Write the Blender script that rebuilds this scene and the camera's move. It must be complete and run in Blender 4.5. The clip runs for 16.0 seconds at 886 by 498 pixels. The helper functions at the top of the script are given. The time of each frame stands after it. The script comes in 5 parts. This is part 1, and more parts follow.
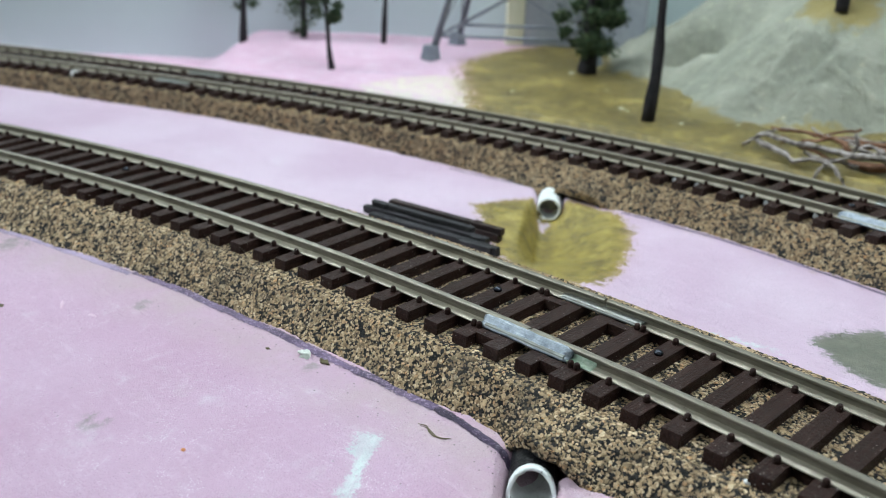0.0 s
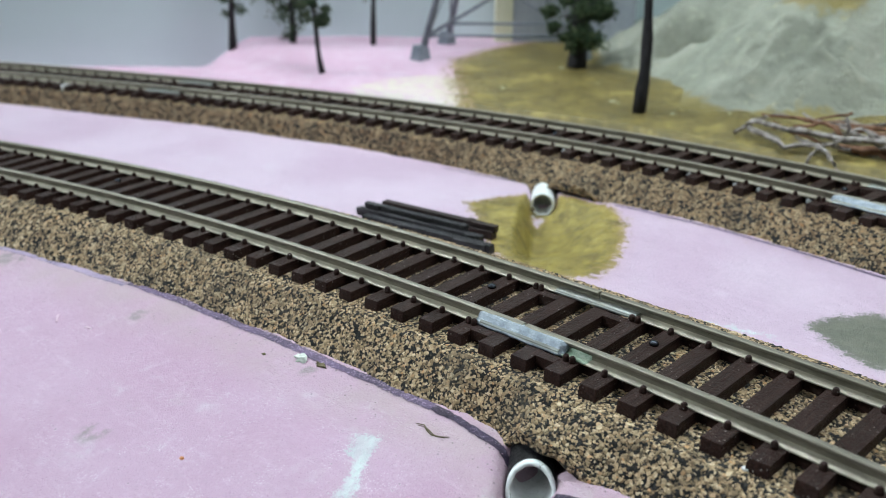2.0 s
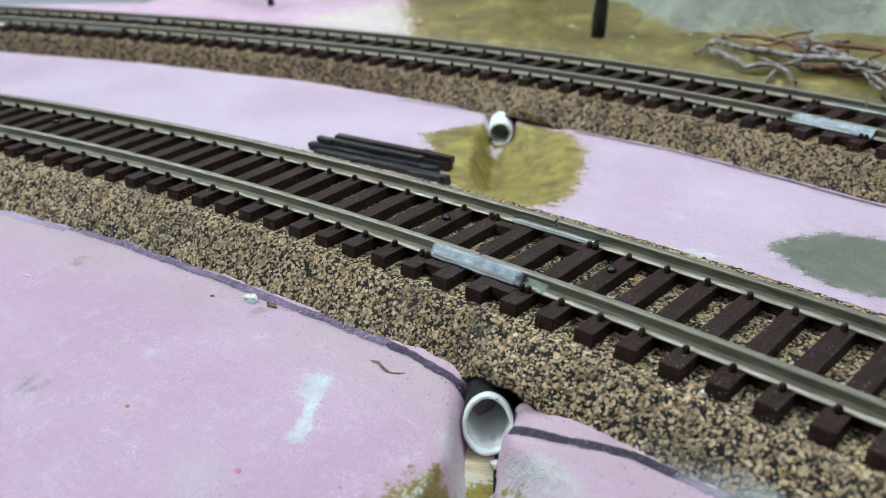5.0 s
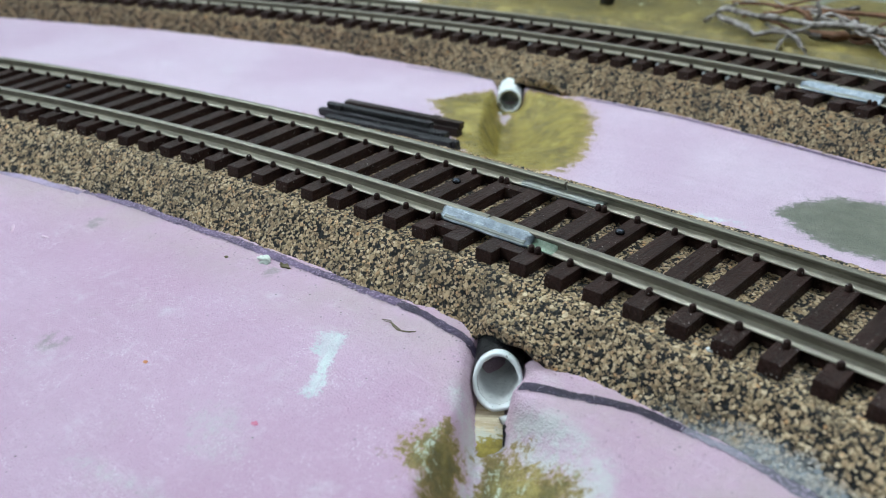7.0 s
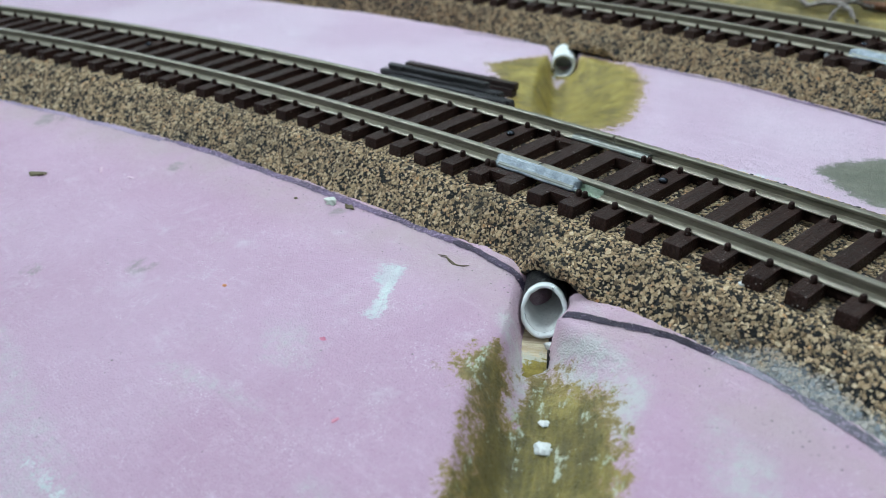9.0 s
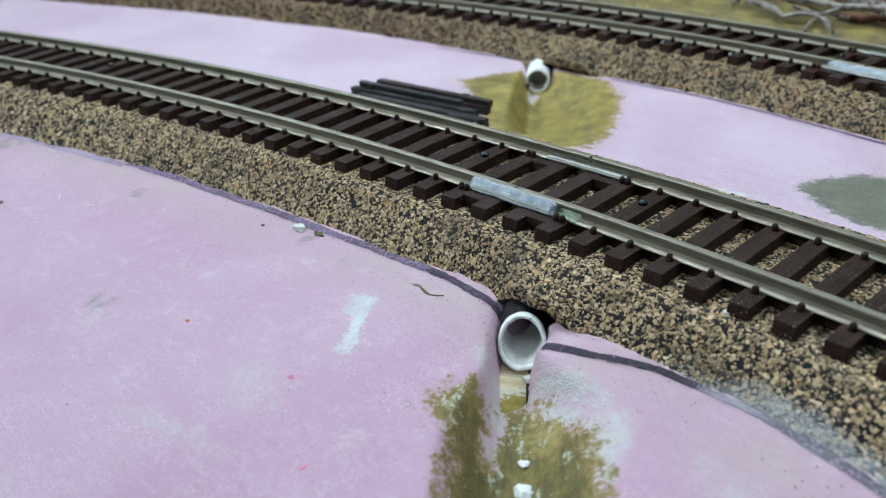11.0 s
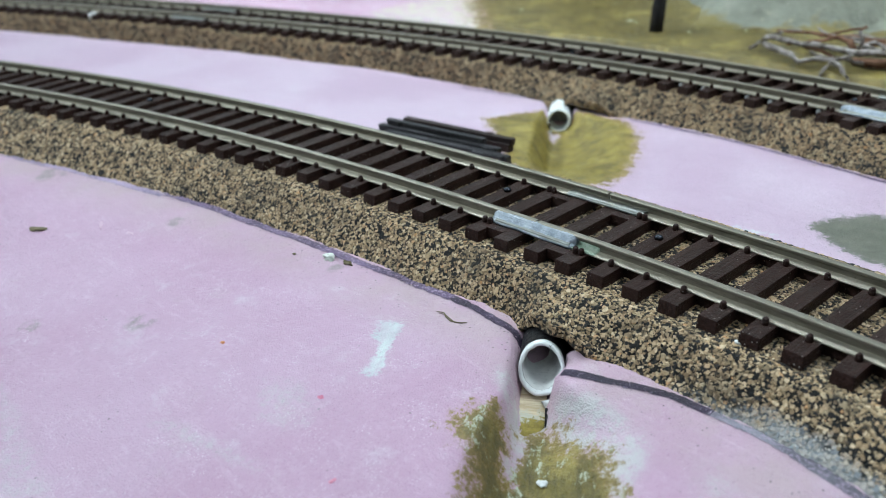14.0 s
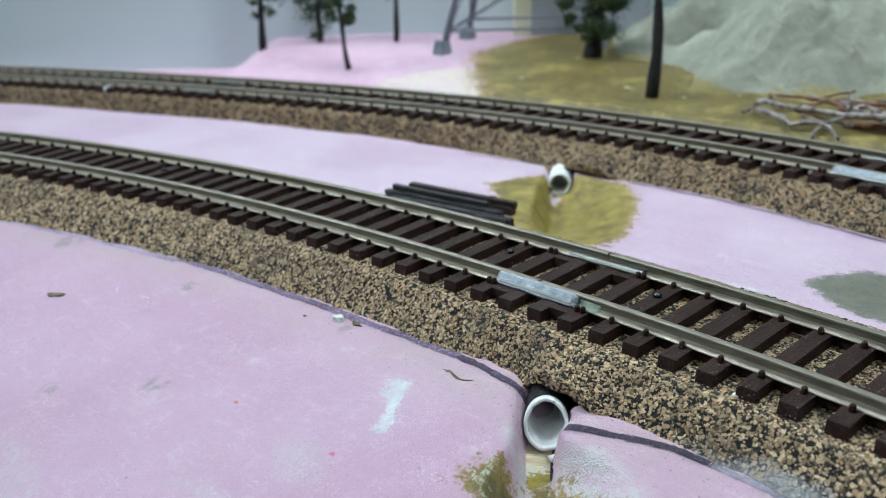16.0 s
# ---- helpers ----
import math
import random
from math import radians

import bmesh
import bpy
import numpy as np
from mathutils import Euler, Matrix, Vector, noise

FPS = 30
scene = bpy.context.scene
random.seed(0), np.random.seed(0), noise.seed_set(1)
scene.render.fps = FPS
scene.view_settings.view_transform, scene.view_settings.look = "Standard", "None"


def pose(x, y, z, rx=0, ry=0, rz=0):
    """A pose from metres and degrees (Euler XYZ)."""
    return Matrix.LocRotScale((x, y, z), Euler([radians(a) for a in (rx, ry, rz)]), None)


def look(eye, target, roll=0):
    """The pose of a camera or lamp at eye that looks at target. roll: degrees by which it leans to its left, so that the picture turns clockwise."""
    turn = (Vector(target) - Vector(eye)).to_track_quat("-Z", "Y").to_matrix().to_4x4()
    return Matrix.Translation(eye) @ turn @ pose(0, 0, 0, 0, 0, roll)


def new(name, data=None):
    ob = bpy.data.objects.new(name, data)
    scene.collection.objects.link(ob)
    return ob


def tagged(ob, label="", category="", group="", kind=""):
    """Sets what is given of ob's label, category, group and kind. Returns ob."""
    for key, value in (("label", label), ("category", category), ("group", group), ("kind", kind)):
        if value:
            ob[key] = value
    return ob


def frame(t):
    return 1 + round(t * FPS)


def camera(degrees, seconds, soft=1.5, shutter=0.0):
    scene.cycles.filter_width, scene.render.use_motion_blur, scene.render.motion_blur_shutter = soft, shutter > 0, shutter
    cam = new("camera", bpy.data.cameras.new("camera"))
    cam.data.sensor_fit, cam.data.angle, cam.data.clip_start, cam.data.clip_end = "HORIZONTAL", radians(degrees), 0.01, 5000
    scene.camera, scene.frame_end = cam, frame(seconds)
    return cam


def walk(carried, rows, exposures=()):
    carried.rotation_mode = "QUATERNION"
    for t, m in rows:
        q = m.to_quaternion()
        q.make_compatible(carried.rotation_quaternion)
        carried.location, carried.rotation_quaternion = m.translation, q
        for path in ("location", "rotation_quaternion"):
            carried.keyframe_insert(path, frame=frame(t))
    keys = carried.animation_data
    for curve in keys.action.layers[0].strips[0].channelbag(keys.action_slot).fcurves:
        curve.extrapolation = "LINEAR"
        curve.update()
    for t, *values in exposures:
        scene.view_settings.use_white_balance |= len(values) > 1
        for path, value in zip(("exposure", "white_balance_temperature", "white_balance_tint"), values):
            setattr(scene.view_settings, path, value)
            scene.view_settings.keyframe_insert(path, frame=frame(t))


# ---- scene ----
# A model railway in N scale on pink foam board. All plans below are in units of U,
# the width between the spike rows of the track (9.9 mm).
U = 0.0099
cam = camera(53.96, 16.0, soft=0.5)
cam.data.dof.use_dof = True
cam.data.dof.focus_distance = 7.4 * U
cam.data.dof.aperture_fstop = 53.0
ROWS = [
    (0, 0.03100, -0.05646, 0.03289, 68.800, -2.230, 44.502),
    (0.5, 0.03094, -0.05662, 0.03286, 68.915, -1.639, 43.991),
    (1, 0.03132, -0.05597, 0.03269, 68.579, -0.840, 43.804),
    (1.5, 0.03155, -0.05611, 0.03281, 68.715, -0.377, 43.806),
    (2, 0.03155, -0.05596, 0.03279, 68.816, -0.183, 43.741),
    (2.5, 0.03165, -0.05598, 0.03275, 68.703, -0.033, 43.374),
    (3, 0.03178, -0.05563, 0.03264, 68.289, 0.146, 42.896),
    (3.5, 0.03151, -0.05508, 0.03227, 67.489, 0.345, 42.304),
    (4, 0.03118, -0.05414, 0.03178, 66.563, 0.548, 41.684),
    (4.2, 0.03128, -0.05385, 0.03170, 66.159, 0.700, 41.475),
    (6.3, 0.03076, -0.05321, 0.03086, 63.209, 0.870, 40.773),
    (6.5, 0.03091, -0.05349, 0.03091, 63.055, 0.826, 40.945),
    (7, 0.03171, -0.05468, 0.03104, 62.848, 0.795, 41.517),
    (7.5, 0.03304, -0.05556, 0.03081, 62.778, 0.743, 42.289),
    (8, 0.03478, -0.05793, 0.03074, 62.406, 0.576, 43.152),
    (8.5, 0.03589, -0.05965, 0.03081, 61.880, 0.667, 44.732),
    (9, 0.03588, -0.05978, 0.03074, 61.594, 0.893, 45.121),
    (9.5, 0.03521, -0.05843, 0.03064, 61.500, 1.095, 44.441),
    (9.7, 0.03431, -0.05710, 0.03060, 61.560, 1.121, 43.985),
    (11.8, 0.03390, -0.05716, 0.03087, 62.454, 1.030, 43.432),
    (12, 0.03418, -0.05726, 0.03089, 62.570, 1.046, 43.559),
    (12.5, 0.03416, -0.05734, 0.03091, 62.630, 1.075, 43.623),
    (13, 0.03395, -0.05703, 0.03079, 62.669, 1.026, 43.721),
    (13.5, 0.03497, -0.05859, 0.03125, 63.487, 0.981, 44.205),
    (14, 0.03592, -0.05982, 0.03171, 64.689, 0.845, 44.963),
    (14.5, 0.03679, -0.06067, 0.03207, 66.107, 0.965, 45.568),
    (15, 0.03686, -0.06083, 0.03216, 66.990, 0.990, 45.663),
    (15.5, 0.03763, -0.06173, 0.03262, 67.874, 1.150, 45.463),
    (16, 0.03778, -0.06181, 0.03261, 68.886, 1.572, 44.975),
]
walk(cam, [(t, pose(x, y, z, rx, ry, rz)) for t, x, y, z, rx, ry, rz in ROWS],
     [(0.0, -0.19, 6500, 8), (4.0, -0.22, 6450, 8), (6.5, -0.25, 6250, 7), (9.0, -0.335, 6200, 6), (13.0, -0.265, 6250, 7), (16.0, -0.25, 6270, 7.5)])

# ---- light ----
world = bpy.data.worlds.new("room_air")
scene.world = world
world.use_nodes = True
world.node_tree.nodes["Background"].inputs[0].default_value = (0.75, 0.82, 0.9, 1)
world.node_tree.nodes["Background"].inputs[1].default_value = 0.02


def ceiling_lamp(name, eye, target, sx, sy, watts, colour):
    lamp = bpy.data.lights.new(name, "AREA")
    lamp.shape, lamp.size, lamp.size_y, lamp.energy, lamp.color = "RECTANGLE", sx, sy, watts, colour
    ob = new(name, lamp)
    ob.matrix_basis = look(eye, target)
    return ob


ceiling_lamp("ceiling_light", (0.14, -0.48, 0.85), (0, 0, 0), 0.9, 0.27, 1.5, (0.89, 1.0, 1.05))
ceiling_lamp("ceiling_light", (0.455, 0.245, 0.875), (0, 0, 0), 0.84, 0.25, 0.8, (0.87, 1.0, 1.08))
ceiling_lamp("side_lamp", (-0.52, -0.36, 0.50), (-0.03, 0.03, 0), 0.24, 0.16, 5.5, (0.89, 1.0, 1.05))
# unseen strip, added to brighten the back more than the foreground
ceiling_lamp("back_fill", (-0.11, 0.055, 0.15), (-0.11, 0.02, 0), 0.42, 0.04, 0.58, (0.89, 1.0, 1.05))


# ---- node helpers ----
def material(name, rough=0.6, metal=0.0, spec=0.5):
    m = bpy.data.materials.new(name)
    m.use_nodes = True
    b = m.node_tree.nodes["Principled BSDF"]
    b.inputs["Roughness"].default_value = rough
    b.inputs["Metallic"].default_value = metal
    b.inputs["Specular IOR Level"].default_value = spec
    return m, m.node_tree, b


def link(nt, src, dst):
    if isinstance(src, (int, float)):
        dst.default_value = src
    elif isinstance(src, tuple):
        dst.default_value = (*src, 1)[:4] if len(dst.default_value) == 4 else src[:3]
    else:
        nt.links.new(src, dst)


def coords(nt, shift=False):
    """Object coordinates in units of U, moved about from object to object where shift is set."""
    c = nt.nodes.new("ShaderNodeTexCoord")
    s = nt.nodes.new("ShaderNodeVectorMath")
    s.operation = "SCALE"
    nt.links.new(c.outputs["Object"], s.inputs[0])
    s.inputs["Scale"].default_value = 1 / U
    if not shift:
        return s.outputs[0]
    info = nt.nodes.new("ShaderNodeObjectInfo")
    a = nt.nodes.new("ShaderNodeVectorMath")
    a.operation = "MULTIPLY_ADD"
    k = nt.nodes.new("ShaderNodeCombineXYZ")
    for i in range(3):
        nt.links.new(info.outputs["Random"], k.inputs[i])
    nt.links.new(k.outputs[0], a.inputs[0])
    a.inputs[1].default_value = (37, 53, 71)
    nt.links.new(s.outputs[0], a.inputs[2])
    return a.outputs[0]


def stretched(nt, vec, sx, sy, sz):
    n = nt.nodes.new("ShaderNodeVectorMath")
    n.operation = "MULTIPLY"
    nt.links.new(vec, n.inputs[0])
    n.inputs[1].default_value = (sx, sy, sz)
    return n.outputs[0]


def run(nt, vec, across, down):
    """Coordinates turned to the way the gullies run, drawn out along it."""
    k = nt.nodes.new("ShaderNodeCombineXYZ")
    for i, d in enumerate(((0.811 * across, 0.585 * across, 0), (0.585 * down, -0.811 * down, 0))):
        n = nt.nodes.new("ShaderNodeVectorMath")
        n.operation = "DOT_PRODUCT"
        nt.links.new(vec, n.inputs[0])
        n.inputs[1].default_value = d
        nt.links.new(n.outputs["Value"], k.inputs[i])
    return k.outputs[0]


def noise_tex(nt, vec, scale, detail=3.0, rough=0.55, distort=0.0):
    n = nt.nodes.new("ShaderNodeTexNoise")
    nt.links.new(vec, n.inputs["Vector"])
    n.inputs["Scale"].default_value = scale
    n.inputs["Detail"].default_value = detail
    n.inputs["Roughness"].default_value = rough
    n.inputs["Distortion"].default_value = distort
    return n.outputs["Fac"]


def voronoi(nt, vec, scale, feature="F1", out="Distance", rand=1.0):
    n = nt.nodes.new("ShaderNodeTexVoronoi")
    n.feature = feature
    nt.links.new(vec, n.inputs["Vector"])
    n.inputs["Scale"].default_value = scale
    n.inputs["Randomness"].default_value = rand
    return n.outputs[out]


def ramp(nt, fac, stops, kind="LINEAR"):
    n = nt.nodes.new("ShaderNodeValToRGB")
    n.color_ramp.interpolation = kind
    while len(n.color_ramp.elements) < len(stops):
        n.color_ramp.elements.new(0.5)
    for el, (p, c) in zip(n.color_ramp.elements, stops):
        el.position = p
        el.color = (*c, 1) if isinstance(c, tuple) else (c, c, c, 1)
    nt.links.new(fac, n.inputs[0])
    return n.outputs[0]


def mixed(nt, fac, a, b, blend="MIX"):
    n = nt.nodes.new("ShaderNodeMix")
    n.data_type, n.blend_type = "RGBA", blend
    link(nt, fac, n.inputs[0])
    link(nt, a, n.inputs[6])
    link(nt, b, n.inputs[7])
    return n.outputs[2]


def calc(nt, op, a, b=0.0, c=0.0):
    n = nt.nodes.new("ShaderNodeMath")
    n.operation = op
    link(nt, a, n.inputs[0])
    link(nt, b, n.inputs[1])
    link(nt, c, n.inputs[2])
    return n.outputs[0]


def step_up(nt, v, lo, hi):
    n = nt.nodes.new("ShaderNodeMapRange")
    n.interpolation_type = "SMOOTHSTEP"
    link(nt, v, n.inputs[0])
    n.inputs[1].default_value, n.inputs[2].default_value = lo, hi
    return n.outputs[0]


def attribute(nt, name):
    n = nt.nodes.new("ShaderNodeAttribute")
    n.attribute_name = name
    return n.outputs["Fac"]


def relief(nt, bsdf, height, strength, depth, after=None):
    """Bump; depth in units of U."""
    n = nt.nodes.new("ShaderNodeBump")
    n.inputs["Strength"].default_value = strength
    n.inputs["Distance"].default_value = depth * U
    nt.links.new(height, n.inputs["Height"])
    if after is not None:
        nt.links.new(after, n.inputs["Normal"])
    nt.links.new(n.outputs[0], bsdf.inputs["Normal"])
    return n.outputs[0]


# ---- materials ----
def foam_material():
    m, nt, b = material("pink_foam", 0.5, 0, 0.65)
    v = coords(nt)
    big, mid, fine = noise_tex(nt, v, 0.55, 4), noise_tex(nt, v, 2.6, 5, 0.6), noise_tex(nt, v, 24, 3, 0.7)
    pink = mixed(nt, step_up(nt, big, 0.3, 0.7), (0.52, 0.325, 0.455), (0.575, 0.385, 0.52))
    pink = mixed(nt, step_up(nt, mid, 0.58, 0.78), pink, (0.62, 0.50, 0.59))
    pink = mixed(nt, calc(nt, "MULTIPLY", calc(nt, "MULTIPLY", step_up(nt, fine, 0.42, 0.66), step_up(nt, noise_tex(nt, v, 1.8, 4, 0.7), 0.35, 0.65)), 0.16), pink, (0.78, 0.66, 0.75))
    # pin-prick dirt, the shallow scuffs of sanding and painted glints
    spots = voronoi(nt, v, 5.5)
    pink = mixed(nt, calc(nt, "MULTIPLY", step_up(nt, spots, 0.06, 0.035), step_up(nt, noise_tex(nt, v, 3.1, 2), 0.5, 0.6)), pink, (0.16, 0.12, 0.14))
    scuff = noise_tex(nt, stretched(nt, v, 2.2, 14, 5), 1.0, 4, 0.65, 0.4)
    pink = mixed(nt, calc(nt, "MULTIPLY", step_up(nt, scuff, 0.55, 0.75), 0.2), pink, (0.84, 0.72, 0.81))
    # glints of the foam's gloss, put into the colour as white specks
    fleck = calc(nt, "MULTIPLY", step_up(nt, voronoi(nt, v, 19.0), 0.20, 0.05), step_up(nt, noise_tex(nt, v, 1.3, 3), 0.5, 0.68))
    pink = mixed(nt, calc(nt, "MULTIPLY", fleck, 0.3), pink, (0.9, 0.84, 0.89))
    glint = calc(nt, "MULTIPLY", step_up(nt, voronoi(nt, v, 48.0), 0.36, 0.12), step_up(nt, noise_tex(nt, v, 3.0, 5, 0.75), 0.48, 0.62))
    pink = mixed(nt, calc(nt, "MULTIPLY", glint, 0.55), pink, (0.92, 0.87, 0.92))
    prick = calc(nt, "MULTIPLY", step_up(nt, voronoi(nt, stretched(nt, v, 1.0, 1.0, 0.2), 9.0), 0.085, 0.05), step_up(nt, noise_tex(nt, v, 1.5, 4, 0.7), 0.47, 0.58))
    pink = mixed(nt, calc(nt, "MULTIPLY", prick, 0.8), pink, (0.20, 0.14, 0.16))
    weave = noise_tex(nt, v, 11, 6, 0.75)
    pink = mixed(nt, calc(nt, "MULTIPLY", step_up(nt, weave, 0.52, 0.68), 0.22), pink, (0.50, 0.36, 0.46))
    pink = mixed(nt, calc(nt, "MULTIPLY", step_up(nt, weave, 0.48, 0.34), 0.13), pink, (0.80, 0.68, 0.78))
    # fresh-cut layer behind the tracks, brownish dust rubbed off the cork
    pink = mixed(nt, calc(nt, "MULTIPLY", attribute(nt, "fresh"), 0.75), pink, mixed(nt, step_up(nt, mid, 0.4, 0.65), (0.74, 0.47, 0.61), (0.80, 0.58, 0.70)))
    rub = calc(nt, "MULTIPLY", attribute(nt, "dust"), calc(nt, "MULTIPLY_ADD", step_up(nt, noise_tex(nt, v, 1.6, 6, 0.7), 0.36, 0.62), 0.45, 0.2))
    pink = mixed(nt, rub, pink, (0.50, 0.395, 0.40))
    # strip between the tracks mixed towards pale lavender
    pink = mixed(nt, calc(nt, "MULTIPLY", attribute(nt, "pale_strip"), 0.55), pink, mixed(nt, step_up(nt, big, 0.35, 0.65), (0.58, 0.46, 0.575), (0.66, 0.565, 0.66)))
    grit = calc(nt, "MULTIPLY", step_up(nt, voronoi(nt, v, 13.0), 0.13, 0.07), step_up(nt, calc(nt, "MULTIPLY_ADD", attribute(nt, "dust"), 0.4, noise_tex(nt, v, 2.2, 4, 0.7)), 0.68, 0.8))
    pink = mixed(nt, calc(nt, "MULTIPLY", grit, 0.85), pink, (0.10, 0.085, 0.08))
    soil = step_up(nt, noise_tex(nt, v, 0.9, 6, 0.75), 0.6, 0.76)
    pink = mixed(nt, calc(nt, "MULTIPLY", soil, 0.3), pink, (0.46, 0.38, 0.38))
    edge = calc(nt, "MULTIPLY", calc(nt, "SUBTRACT", noise_tex(nt, v, 9.0, 9, 0.85), 0.5), 1.3)
    dabs = noise_tex(nt, v, 5.5, 7, 0.75)
    pale = step_up(nt, calc(nt, "ADD", attribute(nt, "pale"), calc(nt, "MULTIPLY", edge, 0.7)), -0.12, 0.3)
    white = step_up(nt, calc(nt, "ADD", attribute(nt, "white"), calc(nt, "MULTIPLY", edge, 0.45)), -0.02, 0.06)
    grey = step_up(nt, calc(nt, "ADD", attribute(nt, "grey"), calc(nt, "MULTIPLY", edge, 0.75)), -0.02, 0.10)
    olive = step_up(nt, calc(nt, "ADD", attribute(nt, "olive"), calc(nt, "MULTIPLY", edge, 0.8)), -0.03, 0.05)
    c = mixed(nt, calc(nt, "MULTIPLY", pale, calc(nt, "MULTIPLY_ADD", step_up(nt, dabs, 0.40, 0.56), 0.62, 0.18)), pink, mixed(nt, attribute(nt, "fresh"), (0.56, 0.575, 0.56), (0.72, 0.68, 0.52)))
    c = mixed(nt, calc(nt, "MULTIPLY", white, calc(nt, "MULTIPLY_ADD", step_up(nt, noise_tex(nt, run(nt, v, 11, 2), 1.0, 5, 0.7), 0.38, 0.6), 0.35, 0.6)), c, mixed(nt, step_up(nt, noise_tex(nt, stretched(nt, v, 9, 3, 3), 1.0, 5, 0.7), 0.4, 0.65), (0.55, 0.65, 0.64), (0.70, 0.77, 0.76)))
    c = mixed(nt, grey, c, ramp(nt, dabs, [(0.3, (0.10, 0.105, 0.08)), (0.7, (0.19, 0.19, 0.15))]))
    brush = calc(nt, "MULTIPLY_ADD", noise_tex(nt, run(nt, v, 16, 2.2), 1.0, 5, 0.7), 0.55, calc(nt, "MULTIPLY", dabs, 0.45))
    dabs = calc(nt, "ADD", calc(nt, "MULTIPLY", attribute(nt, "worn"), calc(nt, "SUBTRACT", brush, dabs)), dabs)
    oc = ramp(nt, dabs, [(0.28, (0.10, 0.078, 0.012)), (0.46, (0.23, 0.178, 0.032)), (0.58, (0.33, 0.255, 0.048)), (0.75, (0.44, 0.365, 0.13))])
    coat = step_up(nt, calc(nt, "ADD", attribute(nt, "earth"), calc(nt, "MULTIPLY", noise_tex(nt, v, 1.1, 6, 0.7), 0.9)), 0.75, 1.35)
    oc = mixed(nt, calc(nt, "MULTIPLY", coat, 0.9), oc, ramp(nt, dabs, [(0.3, (0.10, 0.075, 0.02)), (0.55, (0.20, 0.15, 0.04)), (0.75, (0.32, 0.25, 0.09))]))
    # near gully: a darker olive ramp that puts its shade into the colour
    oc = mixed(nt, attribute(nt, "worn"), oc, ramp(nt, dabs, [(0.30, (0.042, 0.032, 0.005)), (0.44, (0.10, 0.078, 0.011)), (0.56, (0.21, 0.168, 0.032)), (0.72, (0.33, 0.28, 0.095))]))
    oc = mixed(nt, calc(nt, "MULTIPLY", step_up(nt, noise_tex(nt, v, 3.4, 7, 0.8), 0.62, 0.70), 0.55), oc, (0.54, 0.48, 0.26))
    rim = step_up(nt, calc(nt, "ADD", attribute(nt, "olive"), calc(nt, "MULTIPLY", edge, 0.8)), 0.16, 0.02)
    blot = noise_tex(nt, v, 1.7, 6, 0.7)
    oc = mixed(nt, calc(nt, "MULTIPLY", step_up(nt, blot, 0.5, 0.38), 0.75), oc, (0.105, 0.08, 0.018))
    oc = mixed(nt, calc(nt, "MULTIPLY", step_up(nt, blot, 0.53, 0.65), 0.55), oc, (0.48, 0.38, 0.11))
    oc = mixed(nt, calc(nt, "MULTIPLY", rim, 0.6), oc, (0.36, 0.235, 0.06))
    c = mixed(nt, olive, c, oc)
    c = mixed(nt, calc(nt, "MULTIPLY", step_up(nt, calc(nt, "ADD", attribute(nt, "smudge"), calc(nt, "MULTIPLY", edge, 1.0)), 0.3, 0.75), calc(nt, "MULTIPLY", step_up(nt, dabs, 0.40, 0.56), 0.85)), c, (0.31, 0.26, 0.26))
    worn = calc(nt, "MULTIPLY", step_up(nt, noise_tex(nt, run(nt, v, 7, 3.2), 1.0, 7, 0.8), 0.56, 0.62), calc(nt, "MULTIPLY", attribute(nt, "worn"), olive))
    c = mixed(nt, worn, c, (0.50, 0.53, 0.42))
    link(nt, c, b.inputs["Base Color"])
    grain = noise_tex(nt, v, 70, 2, 0.6)
    link(nt, ramp(nt, grain, [(0.3, 0.22), (0.7, 0.6)]), b.inputs["Roughness"])
    h = calc(nt, "MULTIPLY_ADD", noise_tex(nt, v, 7, 5, 0.6), 1.1, grain)
    h = calc(nt, "MULTIPLY_ADD", weave, 0.9, h)
    h = calc(nt, "MULTIPLY_ADD", noise_tex(nt, stretched(nt, v, 0.9, 7, 2), 1.0, 4, 0.6), 1.3, h)
    relief(nt, b, h, 0.62, 0.025)
    return m


